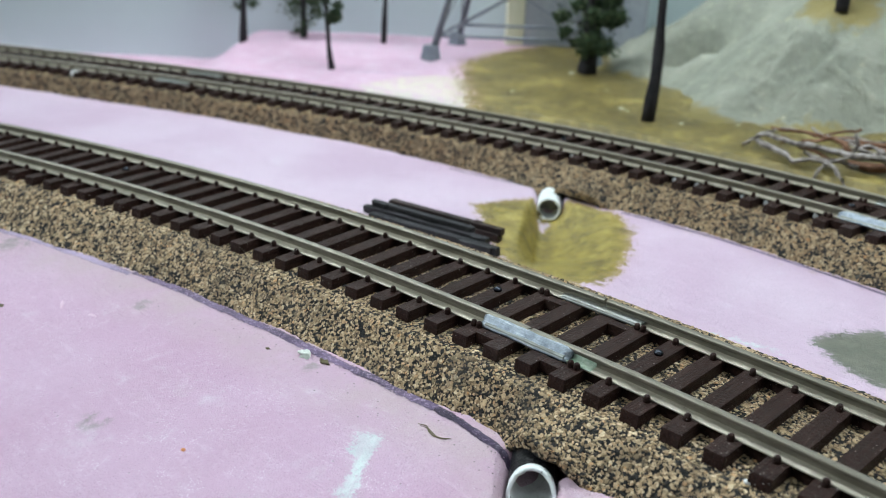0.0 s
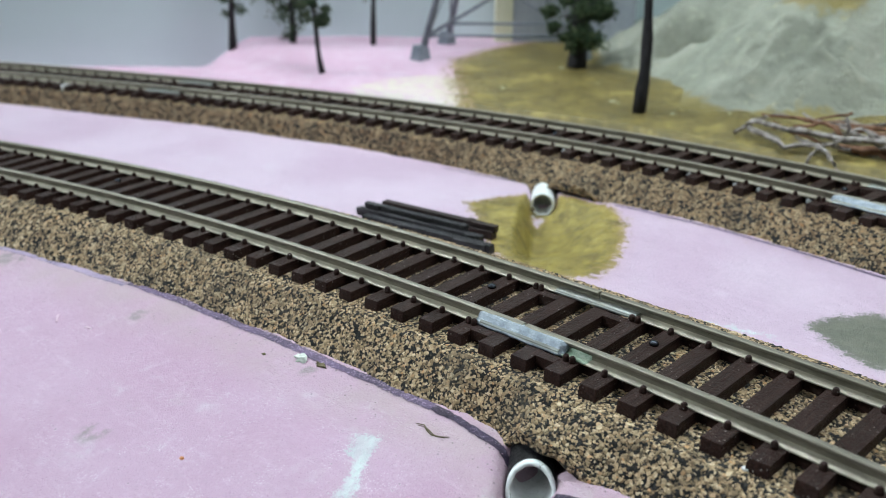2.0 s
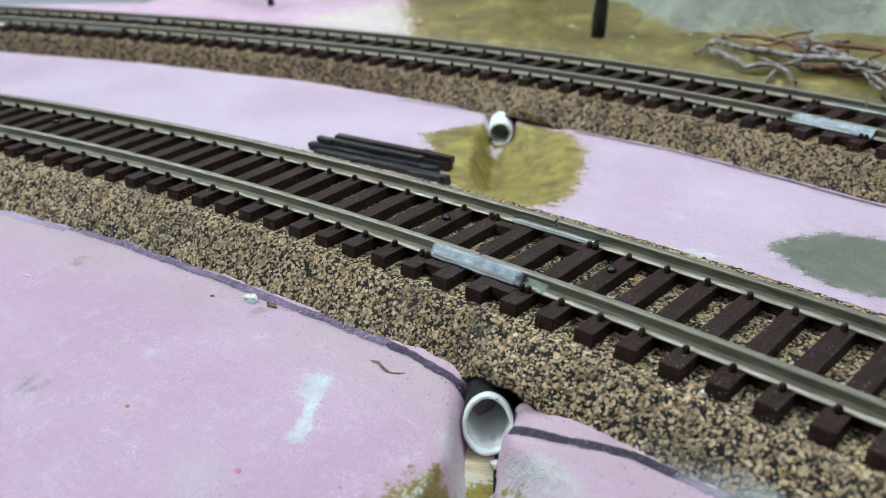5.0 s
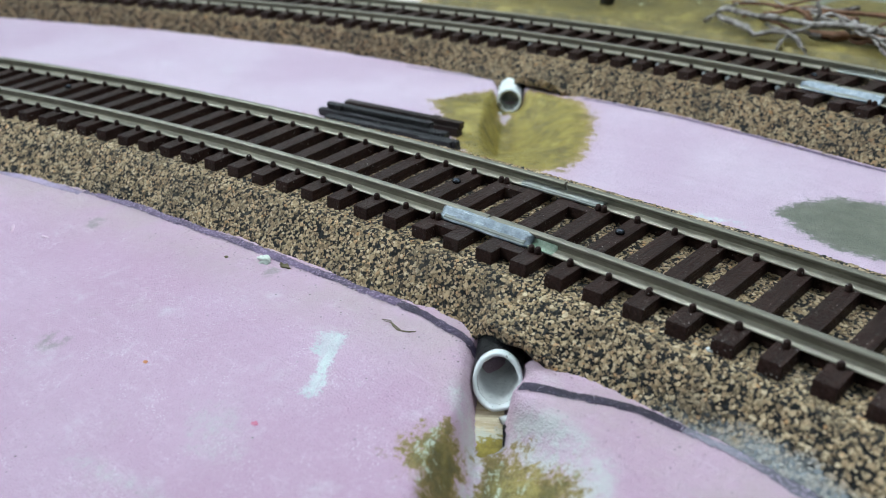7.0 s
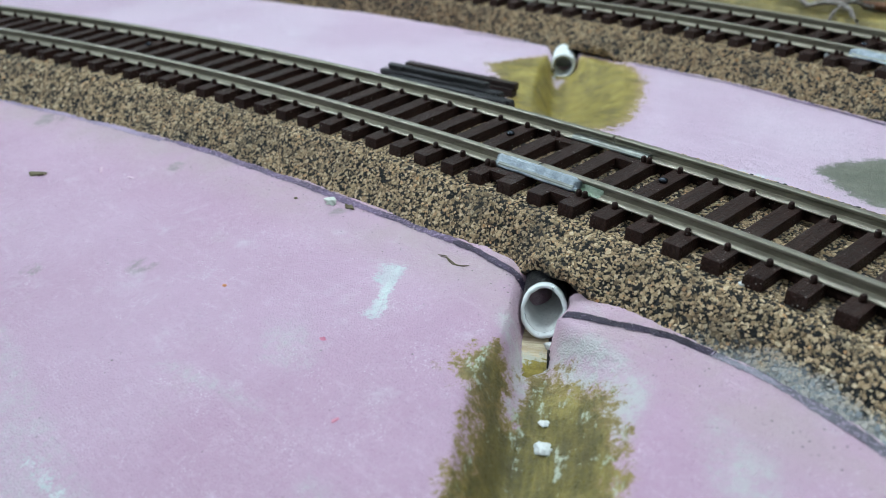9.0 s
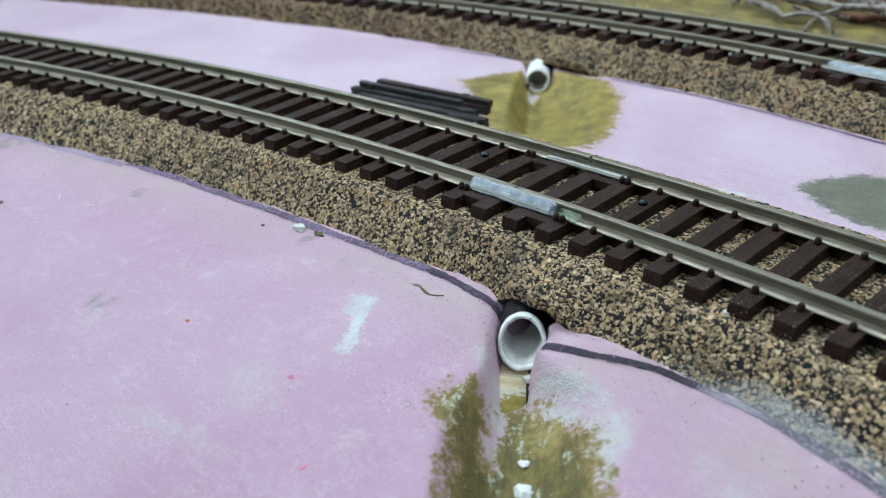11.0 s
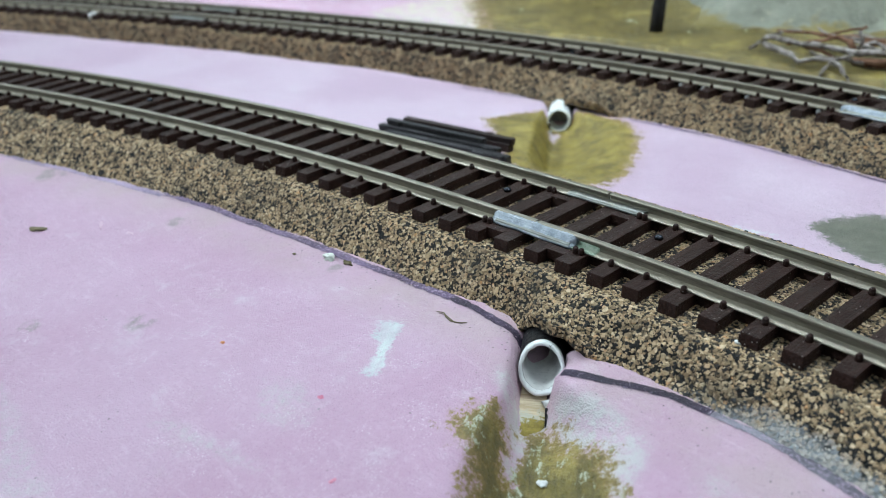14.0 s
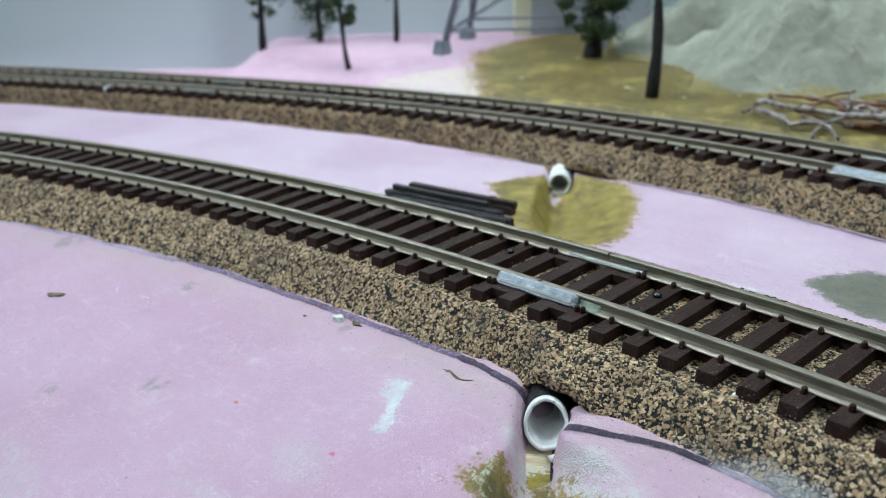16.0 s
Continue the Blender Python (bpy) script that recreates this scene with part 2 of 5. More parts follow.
def cork_base_material():
    m, nt, b = material("cork_binder", 0.85, 0, 0.3)
    v = coords(nt)
    w = nt.nodes.new("ShaderNodeVectorMath")
    w.operation = "ADD"
    k = nt.nodes.new("ShaderNodeTexNoise")
    k.inputs["Scale"].default_value = 9.0
    nt.links.new(v, k.inputs["Vector"])
    k2 = stretched(nt, k.outputs["Color"], 0.12, 0.12, 0.12)
    nt.links.new(v, w.inputs[0])
    nt.links.new(k2, w.inputs[1])
    cells = nt.nodes.new("ShaderNodeTexVoronoi")
    cells.inputs["Scale"].default_value = 24.0
    nt.links.new(w.outputs[0], cells.inputs["Vector"])
    sep = nt.nodes.new("ShaderNodeSeparateColor")
    nt.links.new(cells.outputs["Color"], sep.inputs[0])
    c = ramp(nt, sep.outputs[0], [(0.0, (0.010, 0.010, 0.011)), (0.45, (0.026, 0.025, 0.023)), (0.5, (0.22, 0.165, 0.10)), (0.75, (0.32, 0.235, 0.14)), (1.0, (0.42, 0.33, 0.21))])
    gap = voronoi(nt, w.outputs[0], 24.0, "DISTANCE_TO_EDGE")
    c = mixed(nt, step_up(nt, gap, 0.12, 0.0), c, (0.010, 0.009, 0.008))
    c = mixed(nt, calc(nt, "MULTIPLY", step_up(nt, noise_tex(nt, v, 2.2, 4), 0.5, 0.72), 0.55), c, (0.11, 0.095, 0.075))
    glue = step_up(nt, calc(nt, "ADD", attribute(nt, "glue"), calc(nt, "MULTIPLY", noise_tex(nt, v, 6, 5, 0.7), 0.9)), 0.75, 1.1)
    c = mixed(nt, calc(nt, "MULTIPLY", glue, 0.7), c, (0.45, 0.47, 0.48))
    link(nt, c, b.inputs["Base Color"])
    relief(nt, b, calc(nt, "ADD", gap, calc(nt, "MULTIPLY", noise_tex(nt, v, 40, 3), 0.3)), 0.8, 0.03)
    return m


def cork_chip_material(name="cork_chips", dull=0.0):
    m, nt, b = material(name, 0.8, 0, 0.35)
    v = coords(nt)
    g = nt.nodes.new("ShaderNodeNewGeometry")
    c = ramp(nt, g.outputs["Random Per Island"], [(0.0, (0.009, 0.010, 0.012)), (0.22, (0.024, 0.024, 0.024)), (0.26, (0.21, 0.145, 0.085)), (0.48, (0.41, 0.29, 0.168)), (0.76, (0.55, 0.41, 0.25)), (0.94, (0.67, 0.54, 0.36)), (1.0, (0.56, 0.31, 0.14))])
    c = mixed(nt, calc(nt, "MULTIPLY", step_up(nt, noise_tex(nt, v, 60, 3), 0.45, 0.75), 0.35), c, (0.16, 0.11, 0.07))
    c = mixed(nt, calc(nt, "MULTIPLY", step_up(nt, noise_tex(nt, v, 2.4, 5, 0.65), 0.5, 0.64), 0.45), c, (0.035, 0.035, 0.034))
    glue = step_up(nt, calc(nt, "ADD", attribute(nt, "glue"), calc(nt, "MULTIPLY", noise_tex(nt, v, 5, 6, 0.7), 0.9)), 0.8, 1.15)
    c = mixed(nt, calc(nt, "MULTIPLY", glue, 0.6), c, (0.46, 0.50, 0.54))
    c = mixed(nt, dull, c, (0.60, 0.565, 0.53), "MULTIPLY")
    link(nt, c, b.inputs["Base Color"])
    relief(nt, b, noise_tex(nt, v, 55, 3), 0.5, 0.01)
    return m


def sleeper_material():
    m, nt, b = material("brown_sleeper_plastic", 0.5, 0, 0.15)
    v = coords(nt, True)
    grain = noise_tex(nt, stretched(nt, v, 46, 3.0, 46), 1.0, 3, 0.6)
    c = ramp(nt, grain, [(0.3, (0.013, 0.0062, 0.005)), (0.6, (0.032, 0.0148, 0.0118)), (0.8, (0.055, 0.029, 0.024))])
    c = mixed(nt, calc(nt, "MULTIPLY", step_up(nt, noise_tex(nt, v, 3, 4), 0.5, 0.75), 0.3), c, (0.06, 0.043, 0.037))
    dust = calc(nt, "MULTIPLY", step_up(nt, voronoi(nt, v, 25), 0.17, 0.09), step_up(nt, noise_tex(nt, v, 5, 4, 0.7), 0.46, 0.56))
    c = mixed(nt, calc(nt, "MULTIPLY", dust, 0.6), c, (0.62, 0.58, 0.55))
    pit = noise_tex(nt, v, 38, 4, 0.7)
    c = mixed(nt, calc(nt, "MULTIPLY", step_up(nt, pit, 0.52, 0.68), 0.5), c, (0.075, 0.047, 0.040))
    c = mixed(nt, calc(nt, "MULTIPLY", step_up(nt, pit, 0.46, 0.34), 0.6), c, (0.006, 0.003, 0.0025))
    link(nt, c, b.inputs["Base Color"])
    link(nt, ramp(nt, pit, [(0.3, 0.32), (0.7, 0.62)]), b.inputs["Roughness"])
    relief(nt, b, calc(nt, "ADD", grain, pit), 0.6, 0.02)
    return m


def rail_material(name, tone, rough, shine=1.0):
    """Head worn dull; web tarnished in patches and shaded in colour, foot's gleam painted."""
    m, nt, b = material(name, rough, shine)
    v = coords(nt)
    n1 = noise_tex(nt, v, 3.0, 5, 0.65)
    n2 = noise_tex(nt, stretched(nt, v, 5, 70, 70), 1.0, 4, 0.65)
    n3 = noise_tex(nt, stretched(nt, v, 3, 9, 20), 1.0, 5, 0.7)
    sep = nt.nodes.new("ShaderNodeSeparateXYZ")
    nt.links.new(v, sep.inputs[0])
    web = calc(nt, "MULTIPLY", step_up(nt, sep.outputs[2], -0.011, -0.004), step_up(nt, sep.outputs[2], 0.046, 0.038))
    c = mixed(nt, calc(nt, "MULTIPLY", step_up(nt, n2, 0.45, 0.7), 0.5), tone, tuple(k * 0.55 for k in tone))
    c = mixed(nt, calc(nt, "MULTIPLY", step_up(nt, n1, 0.5, 0.7), 0.4), c, (0.20, 0.18, 0.13))
    # foot paled by height to paint in the light it reflects
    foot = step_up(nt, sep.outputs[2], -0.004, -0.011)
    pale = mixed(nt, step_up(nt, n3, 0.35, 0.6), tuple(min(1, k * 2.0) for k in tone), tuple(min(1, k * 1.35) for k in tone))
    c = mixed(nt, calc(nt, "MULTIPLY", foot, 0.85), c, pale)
    # web darkened by height: painted shade, broken up by tarnish patches
    tarnish_shade = calc(nt, "MULTIPLY", web, calc(nt, "MULTIPLY_ADD", step_up(nt, n3, 0.42, 0.6), 0.35, 0.2))
    c = mixed(nt, tarnish_shade, c, (0.095, 0.085, 0.064))
    c = mixed(nt, calc(nt, "MULTIPLY", step_up(nt, noise_tex(nt, v, 22, 4, 0.7), 0.64, 0.7), 0.5), c, (0.06, 0.055, 0.04))
    link(nt, c, b.inputs["Base Color"])
    gloss = ramp(nt, n2, [(0.3, rough - 0.08), (0.75, rough + 0.14)])
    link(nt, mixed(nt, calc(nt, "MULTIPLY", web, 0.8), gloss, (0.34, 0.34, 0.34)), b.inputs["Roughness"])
    relief(nt, b, n2, 0.3, 0.006)
    return m


def solder_material():
    m, nt, b = material("solder", 0.45, 0.6)
    v = coords(nt)
    n1, n2 = noise_tex(nt, v, 11, 5, 0.7), noise_tex(nt, stretched(nt, v, 6, 50, 60), 1.0, 4, 0.7)
    c = ramp(nt, n1, [(0.3, (0.15, 0.175, 0.205)), (0.5, (0.24, 0.275, 0.315)), (0.68, (0.36, 0.40, 0.445))])
    c = mixed(nt, calc(nt, "MULTIPLY", step_up(nt, n2, 0.58, 0.68), 0.6), c, (0.60, 0.64, 0.67))
    c = mixed(nt, calc(nt, "MULTIPLY", step_up(nt, n2, 0.40, 0.32), 0.6), c, (0.14, 0.16, 0.18))
    link(nt, c, b.inputs["Base Color"])
    relief(nt, b, calc(nt, "ADD", n1, n2), 0.6, 0.014)
    return m


def plain_material(name, a, c2, scale=6.0, rough=0.6, spec=0.4, metal=0.0, depth=0.015, stretch=(1, 1, 1), shift=True, mottle=0.5):
    m, nt, b = material(name, rough, metal, spec)
    v = stretched(nt, coords(nt, shift), *stretch)
    n1, n2 = noise_tex(nt, v, scale, 5, 0.65), noise_tex(nt, v, scale * 6, 3, 0.6)
    c = mixed(nt, step_up(nt, n1, 0.3, 0.7), a, c2)
    dim = tuple(k * 0.7 for k in a)
    c = mixed(nt, calc(nt, "MULTIPLY", step_up(nt, n2, 0.5, 0.75), mottle), c, dim)
    link(nt, c, b.inputs["Base Color"])
    relief(nt, b, calc(nt, "ADD", n1, calc(nt, "MULTIPLY", n2, 0.4)), 0.6, depth)
    return m


def marker_material(name="purple_marker", dark=(0.012, 0.007, 0.021), light=(0.050, 0.030, 0.075), bare=0.55):
    """Felt-pen ink that has skipped over the foam's cells; bare: how little of the foam shows."""
    m, nt, b = material(name, 0.45, 0, 0.5)
    v = coords(nt)
    n1, n2 = noise_tex(nt, v, 2.0, 4, 0.6), noise_tex(nt, v, 34, 6, 0.85)
    c = mixed(nt, step_up(nt, n1, 0.35, 0.65), dark, light)
    c = mixed(nt, calc(nt, "MULTIPLY", step_up(nt, n2, bare, bare + 0.12), 0.75), c, (0.50, 0.38, 0.53))
    c = mixed(nt, calc(nt, "MULTIPLY", step_up(nt, noise_tex(nt, v, 60, 3, 0.7), 0.62, 0.72), 0.7), c, (0.62, 0.56, 0.66))
    link(nt, c, b.inputs["Base Color"])
    fray = calc(nt, "ADD", calc(nt, "MULTIPLY", calc(nt, "SUBTRACT", noise_tex(nt, v, 11, 5, 0.75), 0.5), 0.75), calc(nt, "MULTIPLY", calc(nt, "SUBTRACT", n2, 0.5), 0.7))
    ink = calc(nt, "ADD", calc(nt, "SUBTRACT", 0.5, calc(nt, "ABSOLUTE", attribute(nt, "across"))), fray)
    link(nt, step_up(nt, ink, -0.04, 0.14), b.inputs["Alpha"])
    relief(nt, b, n2, 0.6, 0.02)
    return m


def rock_material():
    m, nt, b = material("plaster_rock", 0.85, 0, 0.25)
    v = coords(nt)
    n1, n2 = noise_tex(nt, v, 0.8, 5, 0.6), noise_tex(nt, v, 4.0, 6, 0.7)
    c = mixed(nt, step_up(nt, n1, 0.35, 0.68), (0.29, 0.305, 0.25), (0.39, 0.40, 0.33))
    c = mixed(nt, calc(nt, "MULTIPLY", step_up(nt, n2, 0.5, 0.75), 0.7), c, (0.50, 0.49, 0.39))
    c = mixed(nt, calc(nt, "MULTIPLY", step_up(nt, n2, 0.42, 0.3), 0.5), c, (0.20, 0.215, 0.175))
    c = mixed(nt, step_up(nt, noise_tex(nt, v, 2.6, 7, 0.75), 0.60, 0.70), c, (0.62, 0.58, 0.42))
    ol = step_up(nt, calc(nt, "ADD", attribute(nt, "olive"), calc(nt, "MULTIPLY", calc(nt, "SUBTRACT", n2, 0.5), 1.2)), -0.15, 0.25)
    c = mixed(nt, calc(nt, "MULTIPLY", ol, 0.8), c, (0.32, 0.25, 0.075))
    link(nt, c, b.inputs["Base Color"])
    relief(nt, b, calc(nt, "MULTIPLY_ADD", noise_tex(nt, v, 14, 4, 0.7), 0.4, n2), 0.8, 0.16)
    return m


def beam_material(name, low, high):
    """Sawn, rubbed plastic with pale scuffs along it and dust in specks."""
    m, nt, b = material(name, 0.5, 0, 0.28)
    v = coords(nt, True)
    n1, n2 = noise_tex(nt, stretched(nt, v, 2, 12, 12), 1.0, 5, 0.7), noise_tex(nt, v, 9, 5, 0.7)
    c = mixed(nt, step_up(nt, n1, 0.35, 0.65), low, high)
    c = mixed(nt, calc(nt, "MULTIPLY", step_up(nt, n1, 0.60, 0.72), 0.55), c, (0.13, 0.13, 0.135))
    c = mixed(nt, calc(nt, "MULTIPLY", step_up(nt, n2, 0.60, 0.68), 0.4), c, (0.09, 0.085, 0.085))
    dust = calc(nt, "MULTIPLY", step_up(nt, voronoi(nt, v, 21), 0.17, 0.08), step_up(nt, noise_tex(nt, v, 4, 4, 0.7), 0.52, 0.6))
    c = mixed(nt, calc(nt, "MULTIPLY", dust, 0.6), c, (0.55, 0.53, 0.52))
    link(nt, c, b.inputs["Base Color"])
    relief(nt, b, calc(nt, "ADD", n1, n2), 0.7, 0.03)
    return m


def wood_material():
    """Bare pine with its grain across the strip; the far end daubed with pale and olive paint."""
    m, nt, b = material("pale_pine", 0.65, 0, 0.3)
    v = coords(nt)
    sep = nt.nodes.new("ShaderNodeSeparateXYZ")
    nt.links.new(v, sep.inputs[0])
    n1 = noise_tex(nt, stretched(nt, v, 34, 3, 10), 1.0, 4, 0.6)
    n2 = noise_tex(nt, v, 14, 6, 0.8)
    c = mixed(nt, step_up(nt, n1, 0.35, 0.65), (0.58, 0.46, 0.28), (0.78, 0.69, 0.50))
    c = mixed(nt, calc(nt, "MULTIPLY", step_up(nt, n1, 0.62, 0.72), 0.5), c, (0.40, 0.27, 0.13))
    reach = calc(nt, "MULTIPLY_ADD", calc(nt, "SUBTRACT", n2, 0.5), 0.5, sep.outputs[0])
    c = mixed(nt, calc(nt, "MULTIPLY", step_up(nt, reach, 0.02, 0.10), 0.8), c, (0.60, 0.62, 0.55))
    c = mixed(nt, step_up(nt, calc(nt, "MULTIPLY_ADD", sep.outputs[1], 0.5, reach), 0.10, 0.16), c, ramp(nt, n2, [(0.35, (0.14, 0.11, 0.018)), (0.6, (0.34, 0.265, 0.05))]))
    link(nt, c, b.inputs["Base Color"])
    relief(nt, b, calc(nt, "ADD", n1, n2), 0.6, 0.012)
    return m


def rim_material():
    m, nt, b = material("chipped_white_rim", 0.4, 0, 0.5)
    v = coords(nt)
    n1 = noise_tex(nt, v, 14, 5, 0.7)
    c = mixed(nt, step_up(nt, noise_tex(nt, v, 5, 4), 0.35, 0.65), (0.74, 0.79, 0.79), (0.84, 0.87, 0.87))
    c = mixed(nt, step_up(nt, n1, 0.63, 0.67), c, (0.03, 0.03, 0.03))
    link(nt, c, b.inputs["Base Color"])
    relief(nt, b, n1, 0.5, 0.01)
    return m


def leaf_material():
    m, nt, b = material("tree_foliage", 0.75, 0, 0.2)
    g = nt.nodes.new("ShaderNodeNewGeometry")
    c = ramp(nt, g.outputs["Random Per Island"], [(0.0, (0.018, 0.035, 0.018)), (0.5, (0.04, 0.07, 0.035)), (0.85, (0.08, 0.115, 0.055)), (1.0, (0.12, 0.14, 0.08))])
    link(nt, c, b.inputs["Base Color"])
    return m


FOAM = foam_material()
CORK, CHIPS = cork_base_material(), cork_chip_material()
# far roadbed's granules: the same colours multiplied darker
CHIPS_DULL = cork_chip_material("darker_cork_chips", 1.0)
SLEEPER = sleeper_material()
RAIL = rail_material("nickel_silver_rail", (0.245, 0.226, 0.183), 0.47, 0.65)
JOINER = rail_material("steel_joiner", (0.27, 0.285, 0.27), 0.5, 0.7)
SOLDER = solder_material()
MARKER = marker_material()
MARKER_WORN = marker_material("worn_marker", (0.070, 0.043, 0.095), (0.165, 0.11, 0.21), 0.50)
MARKER_FADED = marker_material("faded_marker", (0.20, 0.16, 0.27), (0.42, 0.34, 0.50), 0.45)
MARKER_GREY = marker_material("greyed_marker", (0.09, 0.085, 0.11), (0.27, 0.26, 0.31), 0.49)
TUBE = plain_material("white_styrene", (0.72, 0.76, 0.76), (0.80, 0.82, 0.82), 5, 0.35, 0.5, depth=0.006)
TUBE_IN = plain_material("dusty_white_styrene", (0.66, 0.68, 0.67), (0.80, 0.82, 0.81), 6, 0.5, 0.4, depth=0.01)
BLACK = plain_material("black_paint", (0.003, 0.003, 0.0035), (0.009, 0.009, 0.011), 12, 0.3, 0.3, depth=0.05)
NAIL = plain_material("blackened_nail", (0.03, 0.035, 0.045), (0.06, 0.065, 0.08), 20, 0.2, 0.6, metal=0.9, depth=0.004)
BEAM = beam_material("dark_loose_sleeper", (0.008, 0.008, 0.0095), (0.036, 0.034, 0.037))
BEAM_BROWN = beam_material("brown_loose_sleeper", (0.015, 0.009, 0.008), (0.045, 0.027, 0.024))
WOOD = wood_material()
BARK = plain_material("dark_trunk", (0.018, 0.017, 0.02), (0.045, 0.042, 0.045), 6, 0.8, 0.2, depth=0.05, stretch=(3, 3, 1))
TWIG = plain_material("weathered_twig", (0.07, 0.05, 0.04), (0.46, 0.42, 0.40), 7, 0.8, 0.2, depth=0.05)
TWIG_RED = plain_material("reddish_twig", (0.12, 0.06, 0.035), (0.26, 0.14, 0.09), 6, 0.8, 0.2, depth=0.05)
STEEL = plain_material("grey_painted_steel", (0.17, 0.20, 0.24), (0.25, 0.28, 0.32), 5, 0.55, 0.4)
WALL = plain_material("blue_grey_wall", (0.53, 0.625, 0.645), (0.555, 0.65, 0.665), 0.12, 0.7, 0.3, depth=0.01, shift=False, mottle=0.04)
ROOM = plain_material("room_paint", (0.27, 0.27, 0.27), (0.32, 0.32, 0.31), 0.05, 0.8, 0.2, depth=0.02, shift=False)
SHED = plain_material("grey_card", (0.30, 0.325, 0.37), (0.36, 0.38, 0.42), 1.5, 0.7, 0.3)
CREAM = plain_material("cream_card", (0.62, 0.62, 0.44), (0.70, 0.69, 0.54), 1.5, 0.7, 0.3)
PUTTY = plain_material("pale_putty", (0.60, 0.68, 0.60), (0.75, 0.78, 0.72), 9, 0.6, 0.4)
GLUE = plain_material("dried_glue", (0.70, 0.72, 0.72), (0.82, 0.83, 0.83), 8, 0.2, 0.6)
GLUE_GREY = plain_material("greyish_glue", (0.40, 0.42, 0.43), (0.62, 0.64, 0.65), 8, 0.25, 0.6)
SHAVING = plain_material("shaved_foam", (0.66, 0.45, 0.56), (0.74, 0.58, 0.67), 9, 0.5)
RED_DOT = plain_material("red_paint_fleck", (0.60, 0.16, 0.27), (0.70, 0.32, 0.42), 9, 0.5)
ORANGE_DOT = plain_material("orange_crumb", (0.62, 0.22, 0.08), (0.74, 0.34, 0.16), 9, 0.5)
DIRT = plain_material("olive_fibre", (0.12, 0.10, 0.05), (0.20, 0.17, 0.10), 9, 0.8)
VERDIGRIS = plain_material("green_flux_residue", (0.16, 0.25, 0.17), (0.36, 0.42, 0.33), 16, 0.45)
RIM = rim_material()
ROCK, LEAVES = rock_material(), leaf_material()


# ---- building helpers ----
def thing(name, label, category, at=(0, 0, 0), group="", kind=""):
    ob = new(name)
    ob.empty_display_size = 0.002
    ob.location = Vector(at) * U
    return tagged(ob, label, category, group, kind)


def adopt(ob, parent):
    if parent is not None:
        ob.parent = parent
        up, m = parent, Matrix.Identity(4)
        while up is not None:
            m = up.matrix_parent_inverse.to_4x4() @ up.matrix_basis @ m if up.parent is None else up.parent.matrix_basis @ up.matrix_parent_inverse @ up.matrix_basis @ m
            up = None
        ob.matrix_parent_inverse = m.inverted()
    return ob


def mesh_of(name, verts, faces, mat, smooth=True):
    me = bpy.data.meshes.new(name)
    me.from_pydata([tuple(k * U for k in v) for v in verts], [], faces)
    me.materials.append(mat)
    if smooth:
        me.polygons.foreach_set("use_smooth", [True] * len(me.polygons))
    me.update()
    return me


def part(name, bm, mat, parent=None, label="", smooth=True):
    """One mesh object, authored in units of U, under a thing or a part."""
    for v in bm.verts:
        v.co *= U
    me = bpy.data.meshes.new(name)
    bm.normal_update()
    bm.to_mesh(me)
    bm.free()
    me.materials.append(mat)
    me.polygons.foreach_set("use_smooth", [smooth] * len(me.polygons))
    return tagged(adopt(new(name, me), parent), label)


def box(bm, centre, size, bevel=0.0, turn=None, taper=1.0):
    r = bmesh.ops.create_cube(bm, size=1.0)
    for v in r["verts"]:
        k = taper if v.co.z > 0 else 1.0
        v.co = Vector((v.co.x * size[0] * k, v.co.y * size[1] * k, v.co.z * size[2]))
    if bevel:
        es = list({e for v in r["verts"] for e in v.link_edges})
        bmesh.ops.bevel(bm, geom=es, offset=bevel, segments=2, affect="EDGES", profile=0.7)
        vs = [v for v in bm.verts if v not in done(bm)]
    else:
        vs = r["verts"]
    m = Matrix.Translation(centre) @ (turn.to_4x4() if turn is not None else Matrix.Identity(4))
    lay = bm.verts.layers.int.get("done") or bm.verts.layers.int.new("done")
    for v in bm.verts:
        if v[lay] == 0:
            v.co = m @ v.co
            v[lay] = 1


def done(bm):
    lay = bm.verts.layers.int.get("done") or bm.verts.layers.int.new("done")
    return [v for v in bm.verts if v[lay]]


def settle(bm):
    """Marks all that has been put in so far as placed."""
    lay = bm.verts.layers.int.get("done") or bm.verts.layers.int.new("done")
    for v in bm.verts:
        v[lay] = 1


def blob(bm, centre, radii, rough=0.0, seed=0, subdiv=2):
    r = bmesh.ops.create_icosphere(bm, subdivisions=subdiv, radius=1.0)
    for v in r["verts"]:
        k = 1 + rough * noise.noise(v.co * 1.7 + Vector((seed * 3.1, seed * 1.7, 5)))
        v.co = Vector((v.co.x * radii[0] * k, v.co.y * radii[1] * k, v.co.z * radii[2] * k)) + Vector(centre)
    settle(bm)


